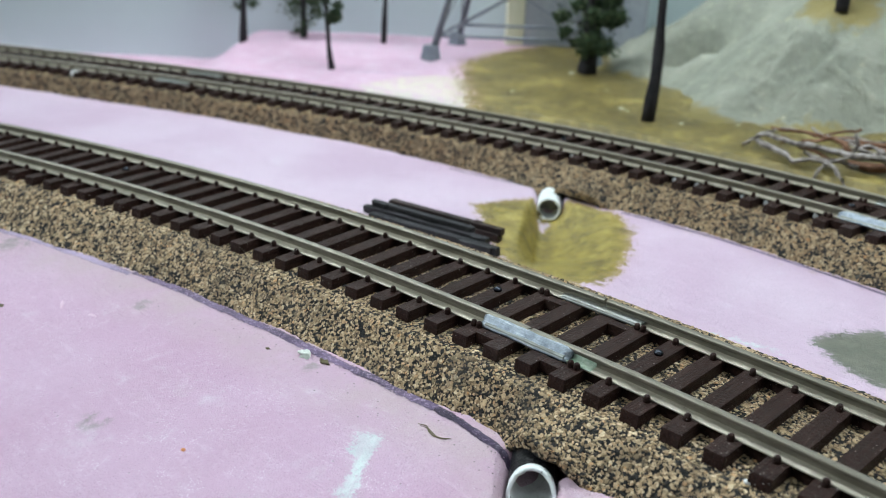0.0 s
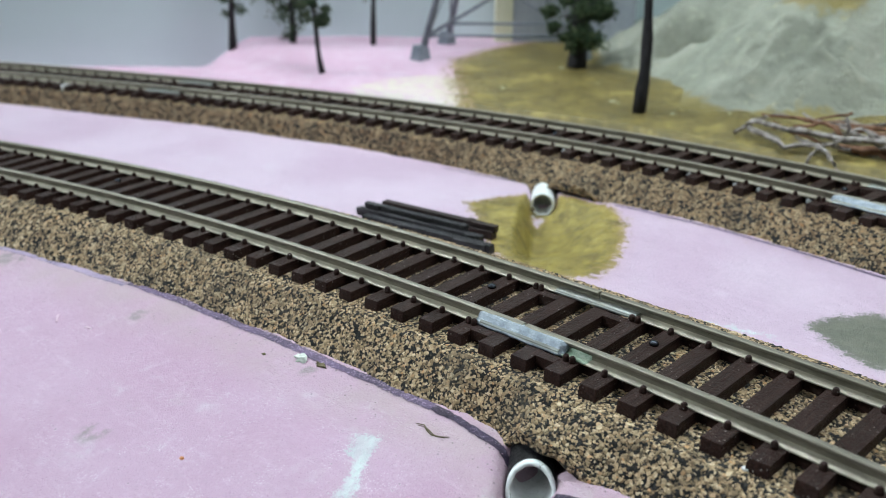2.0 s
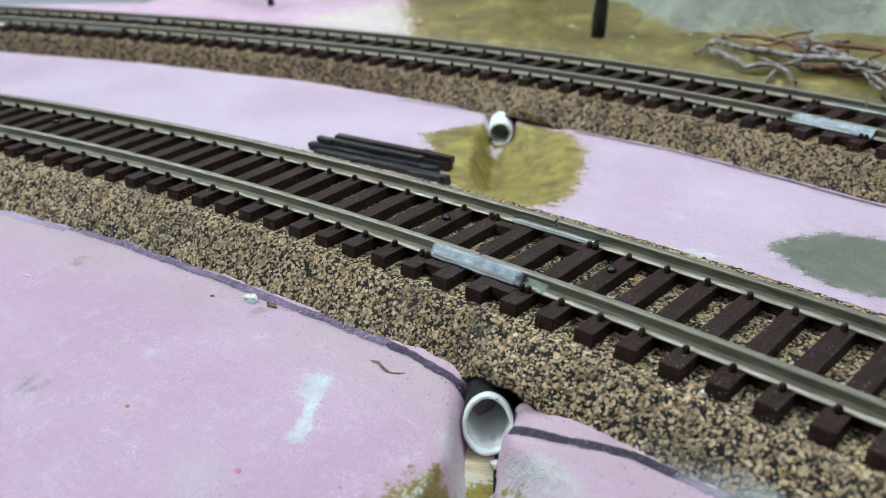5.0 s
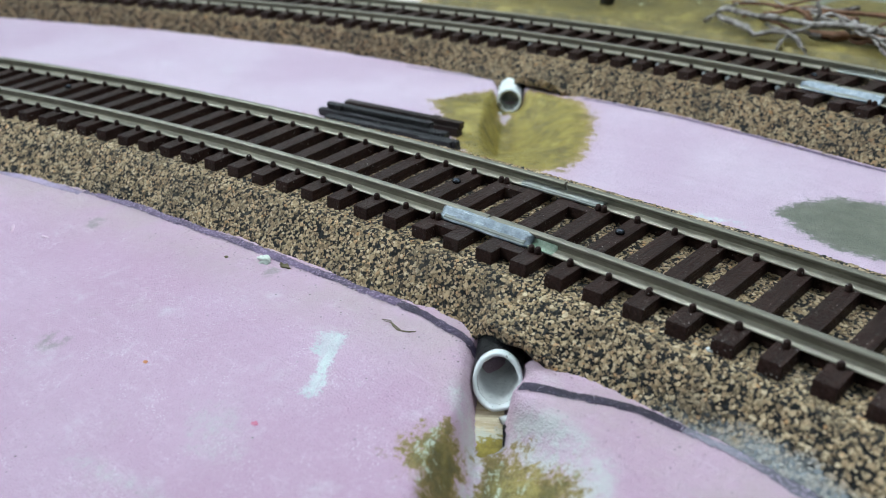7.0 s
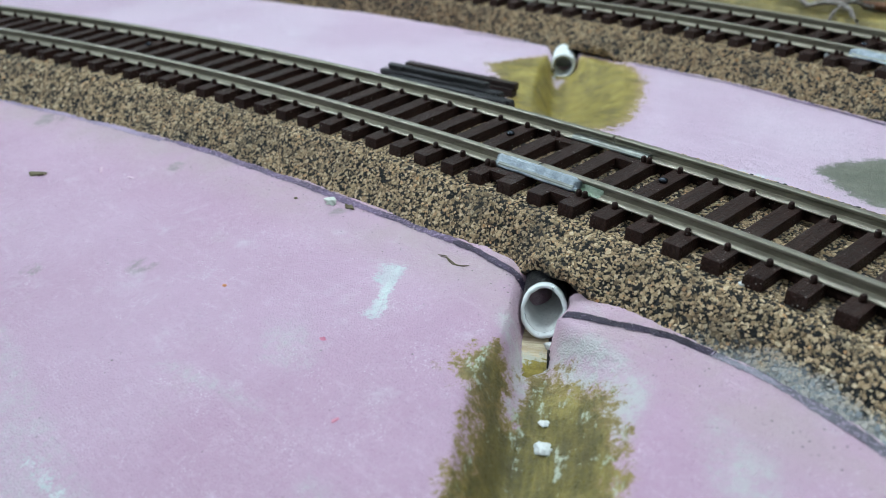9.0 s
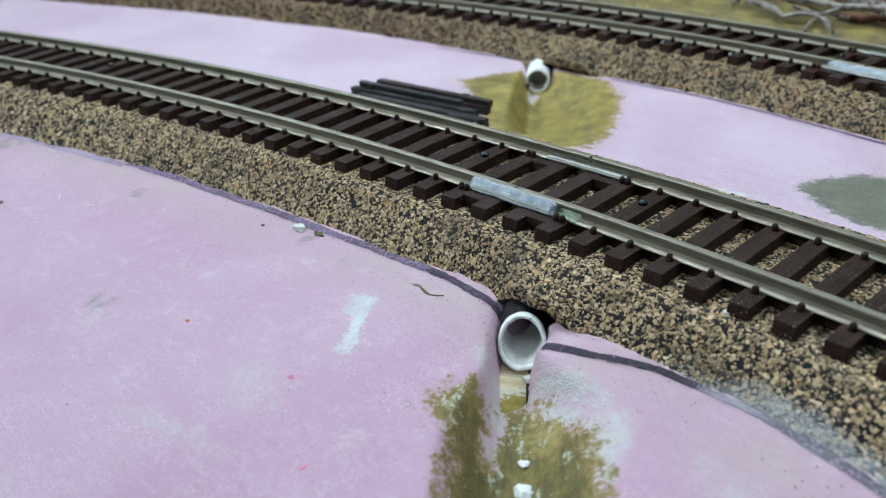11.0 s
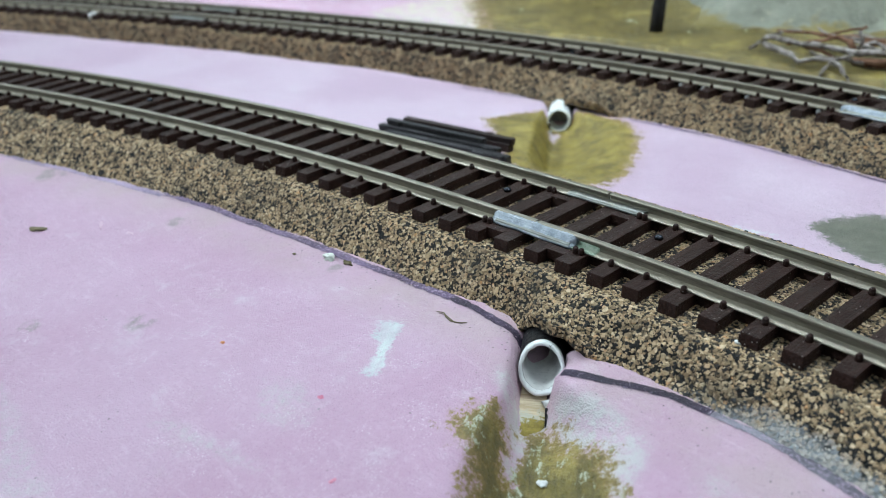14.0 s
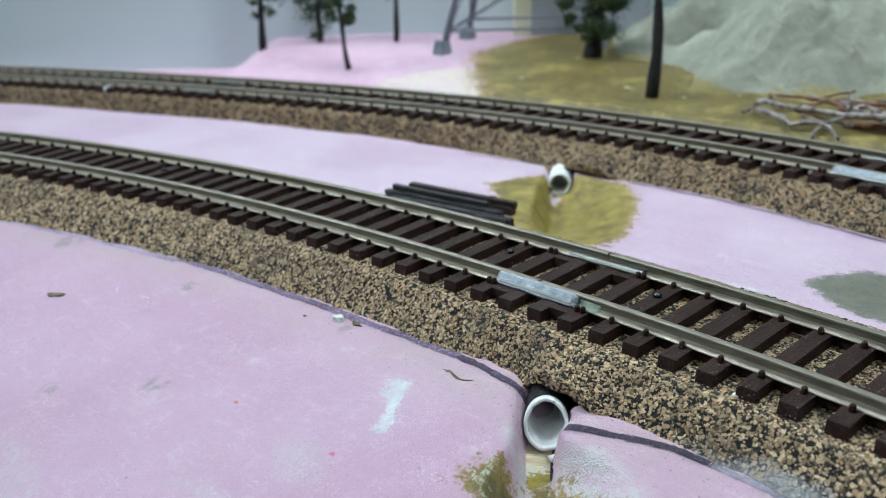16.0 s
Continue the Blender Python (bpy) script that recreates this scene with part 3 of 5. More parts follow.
def limb(bm, pts, radii, sides=8, rough=0.0, seed=0):
    """A tapered round limb through pts, closed at both ends."""
    rings = []
    for i, p in enumerate(pts):
        p = Vector(p)
        d = (Vector(pts[min(i + 1, len(pts) - 1)]) - Vector(pts[max(i - 1, 0)])).normalized()
        a = d.orthogonal().normalized() if abs(d.z) < 0.9 else Vector((1, 0, 0)).cross(d).normalized()
        b = d.cross(a)
        ring = []
        for j in range(sides):
            w = 2 * math.pi * j / sides
            k = radii[i] * (1 + rough * noise.noise(Vector((i * 0.7 + seed, j * 1.3, seed * 2.1))))
            ring.append(bm.verts.new(p + (a * math.cos(w) + b * math.sin(w)) * k))
        rings.append(ring)
    for r0, r1 in zip(rings, rings[1:]):
        for j in range(sides):
            bm.faces.new((r0[j], r0[(j + 1) % sides], r1[(j + 1) % sides], r1[j]))
    bm.faces.new(list(reversed(rings[0])))
    bm.faces.new(rings[-1])
    settle(bm)


# ---- the lines of the two tracks ----
def track_line(origin, turn, bends):
    """Centre, heading normal at a length u along the line, whose bend is a polynomial of u."""
    w = (np.arange(48) + 0.5) / 48
    ch, sh = math.cos(turn), math.sin(turn)

    def at(u):
        u = np.atleast_1d(np.asarray(u, float))
        v = u[:, None] * w[None]
        a = sum(k * v ** (j + 1) / (j + 1) for j, k in enumerate(bends))
        c = np.c_[np.cos(a).mean(1) * u, np.sin(a).mean(1) * u]
        h = sum(k * u ** (j + 1) / (j + 1) for j, k in enumerate(bends))
        n = np.c_[-np.sin(h), np.cos(h)]
        c, n = c @ np.array([[ch, sh], [-sh, ch]]), n @ np.array([[ch, sh], [-sh, ch]])
        return c + np.array(origin) + 0.125 * n, n

    return at


NEAR = track_line((0, 0), 0.0, (-0.0269, 0.00133, 0.00012))
FAR = track_line((-1.895, 5.611), 0.006, (-0.0481, -0.00419, -0.00013))
PITCH = 0.3453
TOP = -0.035          # top of the sleepers
BED = -0.145          # top of the cork
NEAR_SPAN, FAR_SPAN = (-14.5, 8.0), (-21.0, 9.0)


def offset_from(line, span, x, y):
    """Signed distance from a track's middle (plus: behind it) and the length along it."""
    us = np.linspace(span[0] - 8, span[1] + 6, 500)
    c, n = line(us)
    d2 = (x[:, None] - c[None, :, 0]) ** 2 + (y[:, None] - c[None, :, 1]) ** 2
    i = d2.argmin(1)
    return (x - c[i, 0]) * n[i, 0] + (y - c[i, 1]) * n[i, 1], us[i]


def smooth(v, lo, hi):
    k = np.clip((v - lo) / (hi - lo), 0, 1)
    return k * k * (3 - 2 * k)


def inside(poly, x, y):
    """Signed distance to a polygon, plus inside."""
    p = np.array(poly, float)
    best, odd = np.full(x.shape, 1e9), np.zeros(x.shape, bool)
    for a, b in zip(p, np.roll(p, -1, 0)):
        e = b - a
        k = np.clip(((x - a[0]) * e[0] + (y - a[1]) * e[1]) / (e @ e), 0, 1)
        best = np.minimum(best, (x - a[0] - k * e[0]) ** 2 + (y - a[1] - k * e[1]) ** 2)
        cross = ((a[1] > y) != (b[1] > y)) & (x < (b[0] - a[0]) * (y - a[1]) / (b[1] - a[1] + 1e-12) + a[0])
        odd ^= cross
    return np.where(odd, 1, -1) * np.sqrt(best)


def ripple(x, y, size, seed):
    """Cheap smooth noise from summed waves."""
    r = np.random.RandomState(seed)
    v = np.zeros_like(x)
    for i in range(7):
        a, f, p = r.uniform(0, 6.28), r.uniform(0.6, 1.7) / size, r.uniform(0, 6.28)
        v += np.sin((x * math.cos(a) + y * math.sin(a)) * f * 2 + p + 1.3 * np.sin((x * math.sin(a) - y * math.cos(a)) * f + p))
    return v / 4.0


AX = np.array([0.585, -0.811])      # the way the gully runs, down towards the viewer
AN = np.array([0.811, 0.585])       # across it
MOUTH1, MOUTH2 = np.array([0.03, -1.42]), np.array([-4.03, 4.02])


def gully(x, y, mouth, left, right, start, full, lip=0.17, flare=-0.1):
    s = (x - mouth[0]) * AX[0] + (y - mouth[1]) * AX[1]
    q = (x - mouth[0]) * AN[0] + (y - mouth[1]) * AN[1]
    wide = smooth(s, start, full)
    lip = 0.20 - (0.20 - lip) * smooth(s, 0.03, 0.15)
    shape = np.clip((q + 0.24 + (left - 0.24) * wide) / (0.11 + (left - 0.24) * wide), 0, 1) * (1 - smooth(q, lip - 0.06 - (lip + 0.03) * wide, lip + (right - lip) * smooth(s, flare, 0.85)))
    return shape, s, q


def ground_height(x, y):
    z = np.full(x.shape, -0.48)
    # the squared term is added fall, tilting the foreground out of the light
    z -= 0.075 * np.clip(-1.25 - y, 0, 6) + 0.035 * np.clip(-2.4 - y, 0, 4) ** 2
    bf, uf = offset_from(FAR, FAR_SPAN, x, y)
    along = x * 0.724 + y * 0.69
    back = smooth(bf, 0.95, 1.35) * 0.46 + smooth(bf, 1.3, 2.4) * 0.12 + smooth(bf, 2.2, 4.0) * 0.20
    z += back * smooth(along, -8.0, -6.5)
    z += 0.012 * ripple(x, y, 1.6, 3) + 0.004 * ripple(x, y, 0.35, 5)
    g1, s1, q1 = gully(x, y, MOUTH1, 0.47, 0.75, 0.24, 1.2, 0.115, 0.18)
    z -= g1 * smooth(s1, -0.5, 0.1) * (1 - 0.5 * smooth(s1, 2.5, 5)) * (0.34 + 0.07 * smooth(s1, 0.7, 1.3))
    z -= 0.10 * np.exp(-(q1 / 0.19) ** 2) * smooth(s1, -1.0, -0.6) * (1 - smooth(s1, 0.1, 0.5))
    z -= 0.20 * np.exp(-((q1 - 0.13) / 0.24) ** 2) * smooth(s1, -1.2, -0.8) * (1 - smooth(s1, -0.36, -0.12))
    g2, s2, q2 = gully(x, y, MOUTH2, 0.33, 1.0, -0.05, 0.6)
    z -= g2 * smooth(s2, -0.4, -0.05) * (1 - smooth(s2, 1.3, 2.8)) * (0.27 + 0.13 * smooth(s2, 0.15, 0.8))
    z -= 0.30 * np.exp(-(q2 / 0.2) ** 4) * smooth(s2, -2.3, -1.9) * (1 - smooth(s2, -0.35, -0.15))
    return z


def ground_at(x, y):
    return float(ground_height(np.array([float(x)]), np.array([float(y)]))[0])


def steps(*runs):
    out = []
    for lo, hi, d in runs:
        out += list(np.arange(lo, hi - 1e-6, d))
    return np.array(out + [runs[-1][1]])


def sheet_mesh(name, xs, ys, height, mat, attributes, foot):
    """A sheet over a grid with its sides closed down to foot."""
    gx, gy = np.meshgrid(xs, ys, indexing="ij")
    x, y = gx.ravel(), gy.ravel()
    z = np.concatenate([height(x[i:i + 20000], y[i:i + 20000]) for i in range(0, len(x), 20000)])
    me = bpy.data.meshes.new(name)
    nx, ny = len(xs), len(ys)
    i = np.arange((nx - 1) * (ny - 1))
    a = (i // (ny - 1)) * ny + i % (ny - 1)
    quads = np.c_[a, a + ny, a + ny + 1, a + 1]
    w = np.arange(nx * ny).reshape(nx, ny)
    loop = np.concatenate([w[:-1, 0], w[-1, :-1], w[:0:-1, -1], w[0, :0:-1]])
    low = len(x) + np.arange(len(loop))
    quads = np.r_[quads, np.c_[np.roll(loop, -1), loop, low, np.roll(low, -1)]]
    x, y, z = np.r_[x, x[loop]], np.r_[y, y[loop]], np.r_[z, np.full(len(loop), foot)]
    me.vertices.add(len(x))
    me.vertices.foreach_set("co", (np.c_[x, y, z] * U).ravel())
    me.loops.add(quads.size)
    me.loops.foreach_set("vertex_index", quads.ravel())
    me.polygons.add(len(quads))
    me.polygons.foreach_set("loop_start", np.arange(0, quads.size, 4))
    me.polygons.foreach_set("use_smooth", [True] * len(quads))
    me.update(calc_edges=True)
    me.materials.append(mat)
    for key, f in attributes.items():
        me.attributes.new(key, "FLOAT", "POINT").data.foreach_set("value", np.concatenate([f(x[k:k + 20000], y[k:k + 20000]) for k in range(0, len(x), 20000)]).astype(np.float32))
    return me


# ---- ground ----
def olive_paint(x, y):
    a = inside([(0.0, -2.48), (0.02, -2.2), (0.08, -2.03), (0.2, -2.06), (0.23, -1.86), (0.44, -1.74), (0.62, -1.84), (1.04, -1.88), (1.18, -2.05), (1.33, -2.18), (1.5, -2.43), (1.75, -2.75), (2.4, -3.6), (2.9, -4.8), (1.9, -5.0), (1.0, -3.65), (0.77, -3.32), (0.56, -2.9), (0.38, -2.66), (0.25, -2.54)], x, y)
    a = np.minimum(a, 0.02 - 2 * inside([(0.12, -1.86), (0.24, -1.80), (0.47, -2.22), (0.52, -2.42), (0.44, -2.36)], x, y))
    b = inside([(-4.6, 2.95), (-4.5, 3.35), (-4.25, 3.85), (-3.8, 4.25), (-3.4, 4.25), (-2.95, 4.2), (-2.45, 3.75), (-2.15, 3.15), (-1.8, 2.5), (-1.75, 1.95), (-2.1, 1.65), (-2.7, 1.65), (-3.2, 1.85), (-3.7, 2.2), (-4.1, 2.6)], x, y)
    b = np.minimum(b, 0.02 - 2 * inside([(-3.98, 3.73), (-3.9, 3.81), (-3.77, 3.74), (-3.83, 3.6), (-3.93, 3.62)], x, y))
    c = inside([(-10.2, 13.4), (-10.6, 11.4), (-10.4, 9.8), (-9.8, 8.1), (-8.9, 7.15), (-7.8, 6.2), (-7.0, 5.2), (-4, 4.6), (12, 4.0), (14, 12), (2, 18), (-8, 18)], x, y) * 0.36
    return np.maximum(np.maximum(a, b), c)


def pale_paint(x, y):
    a = inside([(0.2, -1.66), (0.4, -1.56), (0.75, -1.52), (1.25, -1.72), (1.45, -2.2), (1.3, -2.6), (0.6, -2.3), (0.2, -2.1)], x, y) * 3.0
    b = inside([(-10.5, 5.7), (-10.2, 6.5), (-9.75, 7.3), (-8.9, 7.6), (-7.7, 6.4), (-7.4, 5.4)], x, y) * 2.0
    c = inside([(-4.6, -6), (-3.5, -4.35), (-2.6, -4.5), (-1.7, -4.65), (-0.75, -4.75), (-0.2, -6.5)], x, y).clip(-1, 0.02) * 2
    d = inside([(-1.5, -3.0), (-1.2, -2.85), (-0.85, -2.95), (-0.75, -3.15), (-1.1, -3.3)], x, y).clip(-1, 0.02) * 1.6
    g = inside([(-1.75, -3.82), (-1.7, -3.75), (-0.7, -3.6), (-0.75, -3.65)], x, y) * 2 + 0.03
    e = inside([(1.6, -1.7), (2.3, -1.9), (2.6, -2.6), (2.0, -2.3)], x, y)
    f = inside([(-0.14, -1.74), (-0.02, -1.64), (0.24, -1.80), (0.47, -2.22), (0.52, -2.42), (0.44, -2.36), (0.12, -1.95)], x, y) * 2.5 + 0.12
    h = inside([(0.1, -3.75), (0.3, -3.7), (0.35, -3.9), (0.15, -3.95)], x, y).clip(-1, 0.02) * 1.6
    k = inside([(-4.1, 3.75), (-3.95, 3.95), (-3.7, 3.75), (-3.75, 3.55), (-3.95, 3.55)], x, y) * 2
    return np.maximum.reduce([a, b, c, d, e, f, g, h, k])


def white_paint(x, y):
    a = inside([(-1.36, -1.88), (-1.20, -1.75), (-1.06, -1.95), (-0.95, -2.17), (-0.82, -2.36), (-0.84, -2.45), (-0.97, -2.50), (-0.99, -2.34), (-1.11, -2.13), (-1.25, -2.08)], x, y) * 1.6
    b = inside([(-0.28, 1.75), (0.35, 1.9), (0.33, 1.96), (-0.3, 1.83)], x, y)
    c = inside([(-1.72, -4.86), (-1.62, -4.82), (-0.85, -4.88), (-0.3, -5.0), (-0.3, -5.1), (-0.9, -4.98)], x, y) + 0.01
    return np.maximum.reduce([a, b, c])


def grey_paint(x, y):
    return inside([(0.5, 2.45), (0.62, 2.75), (0.85, 3.1), (1.3, 3.25), (1.75, 3.0), (1.85, 2.5), (1.6, 2.1), (1.2, 2.05), (0.85, 2.2)], x, y) * 1.3 + 0.13


def smudges(x, y):
    v = np.zeros_like(x)
    for cx, cy, r in ((-3.05, -3.23, 0.15), (-3.9, -3.9, 0.12), (0.1, -4.2, 0.12), (-2.4, -1.55, 0.09), (-7.2, -2.3, 0.25), (-4.6, -2.0, 0.12)):
        v = np.maximum(v, np.exp(-((x - cx) ** 2 + (y - cy) ** 2) / (r * r)))
    return v


def earth_paint(x, y):
    return smooth(y, 4.2, 5.2) * 1.0


# mask of the near gully, for its worn brushwork and its painted shade
def worn_shaded_paint(x, y):
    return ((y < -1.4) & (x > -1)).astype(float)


def cork_dust(x, y):
    """Strong beside the near cork, gone two thirds of a unit out."""
    o, _ = offset_from(NEAR, NEAR_SPAN, x, y)
    return smooth(o, -2.25 + 0.15 * ripple(x, y, 0.7, 61), -1.5) * (o < -1.0)


def fresh_foam(x, y):
    o, _ = offset_from(FAR, FAR_SPAN, x, y)
    return smooth(o, 0.9, 1.6)


def pale_strip_foam(x, y):
    """The strip between the two tracks, coloured paler than the rest."""
    a, _ = offset_from(NEAR, NEAR_SPAN, x, y)
    b, _ = offset_from(FAR, FAR_SPAN, x, y)
    return smooth(a, 0.3, 0.9) * (1 - smooth(b, -0.6, 0.2))


GX = steps((-30, -8, 0.3), (-8, -5, 0.08), (-5, 4, 0.045), (4, 16, 0.3))
GY = steps((-14, -5, 0.3), (-5, 5, 0.045), (5, 12, 0.1), (12, 26, 0.4))
ground = new("ground", sheet_mesh("ground", GX, GY, ground_height, FOAM,
             {"olive": olive_paint, "pale": pale_paint, "white": white_paint, "grey": grey_paint, "worn": worn_shaded_paint, "earth": earth_paint, "smudge": smudges, "dust": cork_dust, "fresh": fresh_foam, "pale_strip": pale_strip_foam}, -4.0))
tagged(ground, "pink insulation foam board with olive, grey and white paint patches", "ground", kind="structure")


def ribbon(name, pts, width, mat, parent, label, ragged=0.25, seed=1):
    """A pen line on the ground through pts, a film 0.04 mm proud of it; the ink frays out towards both sides."""
    p = np.array(pts, float)
    d = np.r_[0, np.cumsum(np.linalg.norm(np.diff(p, axis=0), axis=1))]
    s = np.linspace(0, d[-1], max(4, int(d[-1] / 0.05)))
    q = np.c_[np.interp(s, d, p[:, 0]), np.interp(s, d, p[:, 1])]
    t = np.gradient(q, axis=0)
    t /= np.linalg.norm(t, axis=1)[:, None]
    n = np.c_[-t[:, 1], t[:, 0]]
    verts, faces, across = [], [], []
    offs = (-0.8, -0.4, 0.0, 0.4, 0.8)
    for i in range(len(s)):
        for j, o in enumerate(offs):
            w = width * (1 + ragged * noise.noise(Vector((s[i] * 3, j * 0.4, seed))))
            x, y = q[i] + n[i] * o * w
            verts.append((x, y, ground_at(x, y) + 0.006))
            across.append(o)
    m = len(offs)
    for i in range(len(s) - 1):
        for j in range(m - 1):
            faces.append((i * m + j, (i + 1) * m + j, (i + 1) * m + j + 1, i * m + j + 1))
    me = mesh_of(name, verts, faces, mat)
    me.attributes.new("across", "FLOAT", "POINT").data.foreach_set("value", across)
    return tagged(adopt(new(name, me), parent), label)


def edge_points(line, lo, hi, off, wobble, seed):
    us = np.linspace(lo, hi, max(3, int((hi - lo) / 0.3)))
    c, n = line(us)
    return [tuple(c[i] + n[i] * (off + wobble * noise.noise(Vector((us[i] * 1.3, seed, 0))))) for i in range(len(us))]


ribbon("marker_line", edge_points(NEAR, -12, -5.6, -1.43, 0.03, 1), 0.085, MARKER_FADED, ground, "pale worn violet felt-pen line along the cork", 0.6, seed=2)
ribbon("marker_line", edge_points(NEAR, -5.6, -2.1, -1.375, 0.02, 1) + [(-1.72, -1.262), (-1.45, -1.26), (-1.15, -1.222)], 0.098, MARKER_WORN, ground, "worn violet felt-pen line along the cork", 0.4)
ribbon("marker_line", [(-1.15, -1.222), (-0.88, -1.22), (-0.62, -1.25), (-0.42, -1.24), (-0.28, -1.26)], 0.088, MARKER, ground, "dark violet felt-pen line beside the pipe", 0.35, seed=3)
ribbon("marker_line", [(0.24, -1.43), (0.38, -1.42), (0.54, -1.38), (0.88, -1.25), (1.08, -1.205), (1.38, -1.205)], 0.085, MARKER, ground, "purple felt-pen line along the cork", seed=4)
ribbon("marker_line", [(1.36, -1.205), (1.68, -1.205), (1.98, -1.235), (2.27, -1.285), (2.55, -1.355), (3.2, -1.5), (4.5, -1.8), (6, -2.1)], 0.085, MARKER_GREY, ground, "grey felt-pen line smeared with glue", 0.6, seed=8)
ribbon("foam_seam", [(-11.4, 6.2), (-10.6, 6.7), (-9.8, 7.05)], 0.03, MARKER_FADED, ground, "faint seam between two foam layers", seed=9)
ribbon("marker_line", edge_points(FAR, -4.4, -2.3, -1.33, 0.03, 3), 0.04, MARKER, ground, "purple felt-pen line along the cork", seed=5)
ribbon("marker_line", edge_points(FAR, -1.2, 7, -1.38, 0.04, 7), 0.07, MARKER_WORN, ground, "purple felt-pen line along the cork", seed=6)


# ---- cork roadbeds ----
def roadbed(line, span, label, notch, back_floor, glue, foot):
    us = np.arange(span[0], span[1], 0.05)
    c, n = line(us)
    prof = []
    for i, u in enumerate(us):
        k = float(smooth(np.array([u]), notch[0] - 0.15, notch[0] + 0.1)[0] * (1 - smooth(np.array([u]), notch[1] - 0.25, notch[1] + 0.35)[0]))
        rag = 0.035 * noise.noise(Vector((u * 1.9, 3, 1))) + 0.03 * noise.noise(Vector((u * 7, 9, 1)))
        low = float(np.interp(u, *foot)) + 0.06 + rag
        brow = min(0.95, low - 0.2)
        zb = -0.62 + 0.20 * k
        inner = low - 0.02 - 0.5 * k
        low += 0.05 * k
        shape = [(-inner, zb + 0.01), (-low, zb), (-low, zb + 0.05 + 0.05 * k)]
        a, b = Vector((-low, zb + 0.05)), Vector((-brow - 0.05, BED - 0.025))
        shape += [tuple(a.lerp(b, t)) for t in np.linspace(0.12, 1, 8)]
        shape += [(-brow, BED)] + [(x, BED) for x in np.linspace(-0.86, 0.95, 16)] + [(1.03, BED - 0.01)]
        shape += [(1.03 + 0.37 * t, BED - (BED - back_floor) * t) for t in (0.2, 0.5, 0.8, 1.0)]
        prof.append(shape)
    m = len(prof[0])
    verts, faces, gl = [], [], []
    for i, u in enumerate(us):
        for j, (o, z) in enumerate(prof[i]):
            d = 0.012 * noise.noise(Vector((u * 3.5, o * 3.5, z * 4))) + 0.010 * noise.noise(Vector((u * 15, o * 15, z * 15)))
            edge = 1 if 1 < j < 10 else 0.35
            verts.append((c[i, 0] + n[i, 0] * (o - d * edge), c[i, 1] + n[i, 1] * (o - d * edge), z + d * edge))
            gl.append(max(0.0, 1 - abs(u - glue) / 1.5) * max(0.0, 1 - (z + 0.5) / 0.26) if j < 10 else 0.0)
    for i in range(len(us) - 1):
        for j in range(m - 1):
            faces.append((i * m + j, (i + 1) * m + j, (i + 1) * m + j + 1, i * m + j + 1))
    root = thing("cork_roadbed", label, "roadbed", (float(c[0, 0]), float(c[0, 1]), -0.5))
    me = mesh_of("cork_strip", verts, faces, CORK)
    me.attributes.new("glue", "FLOAT", "POINT").data.foreach_set("value", gl)
    adopt(new("cork_strip", me), root)
    return root, np.array(verts).reshape(len(us), m, 3), us


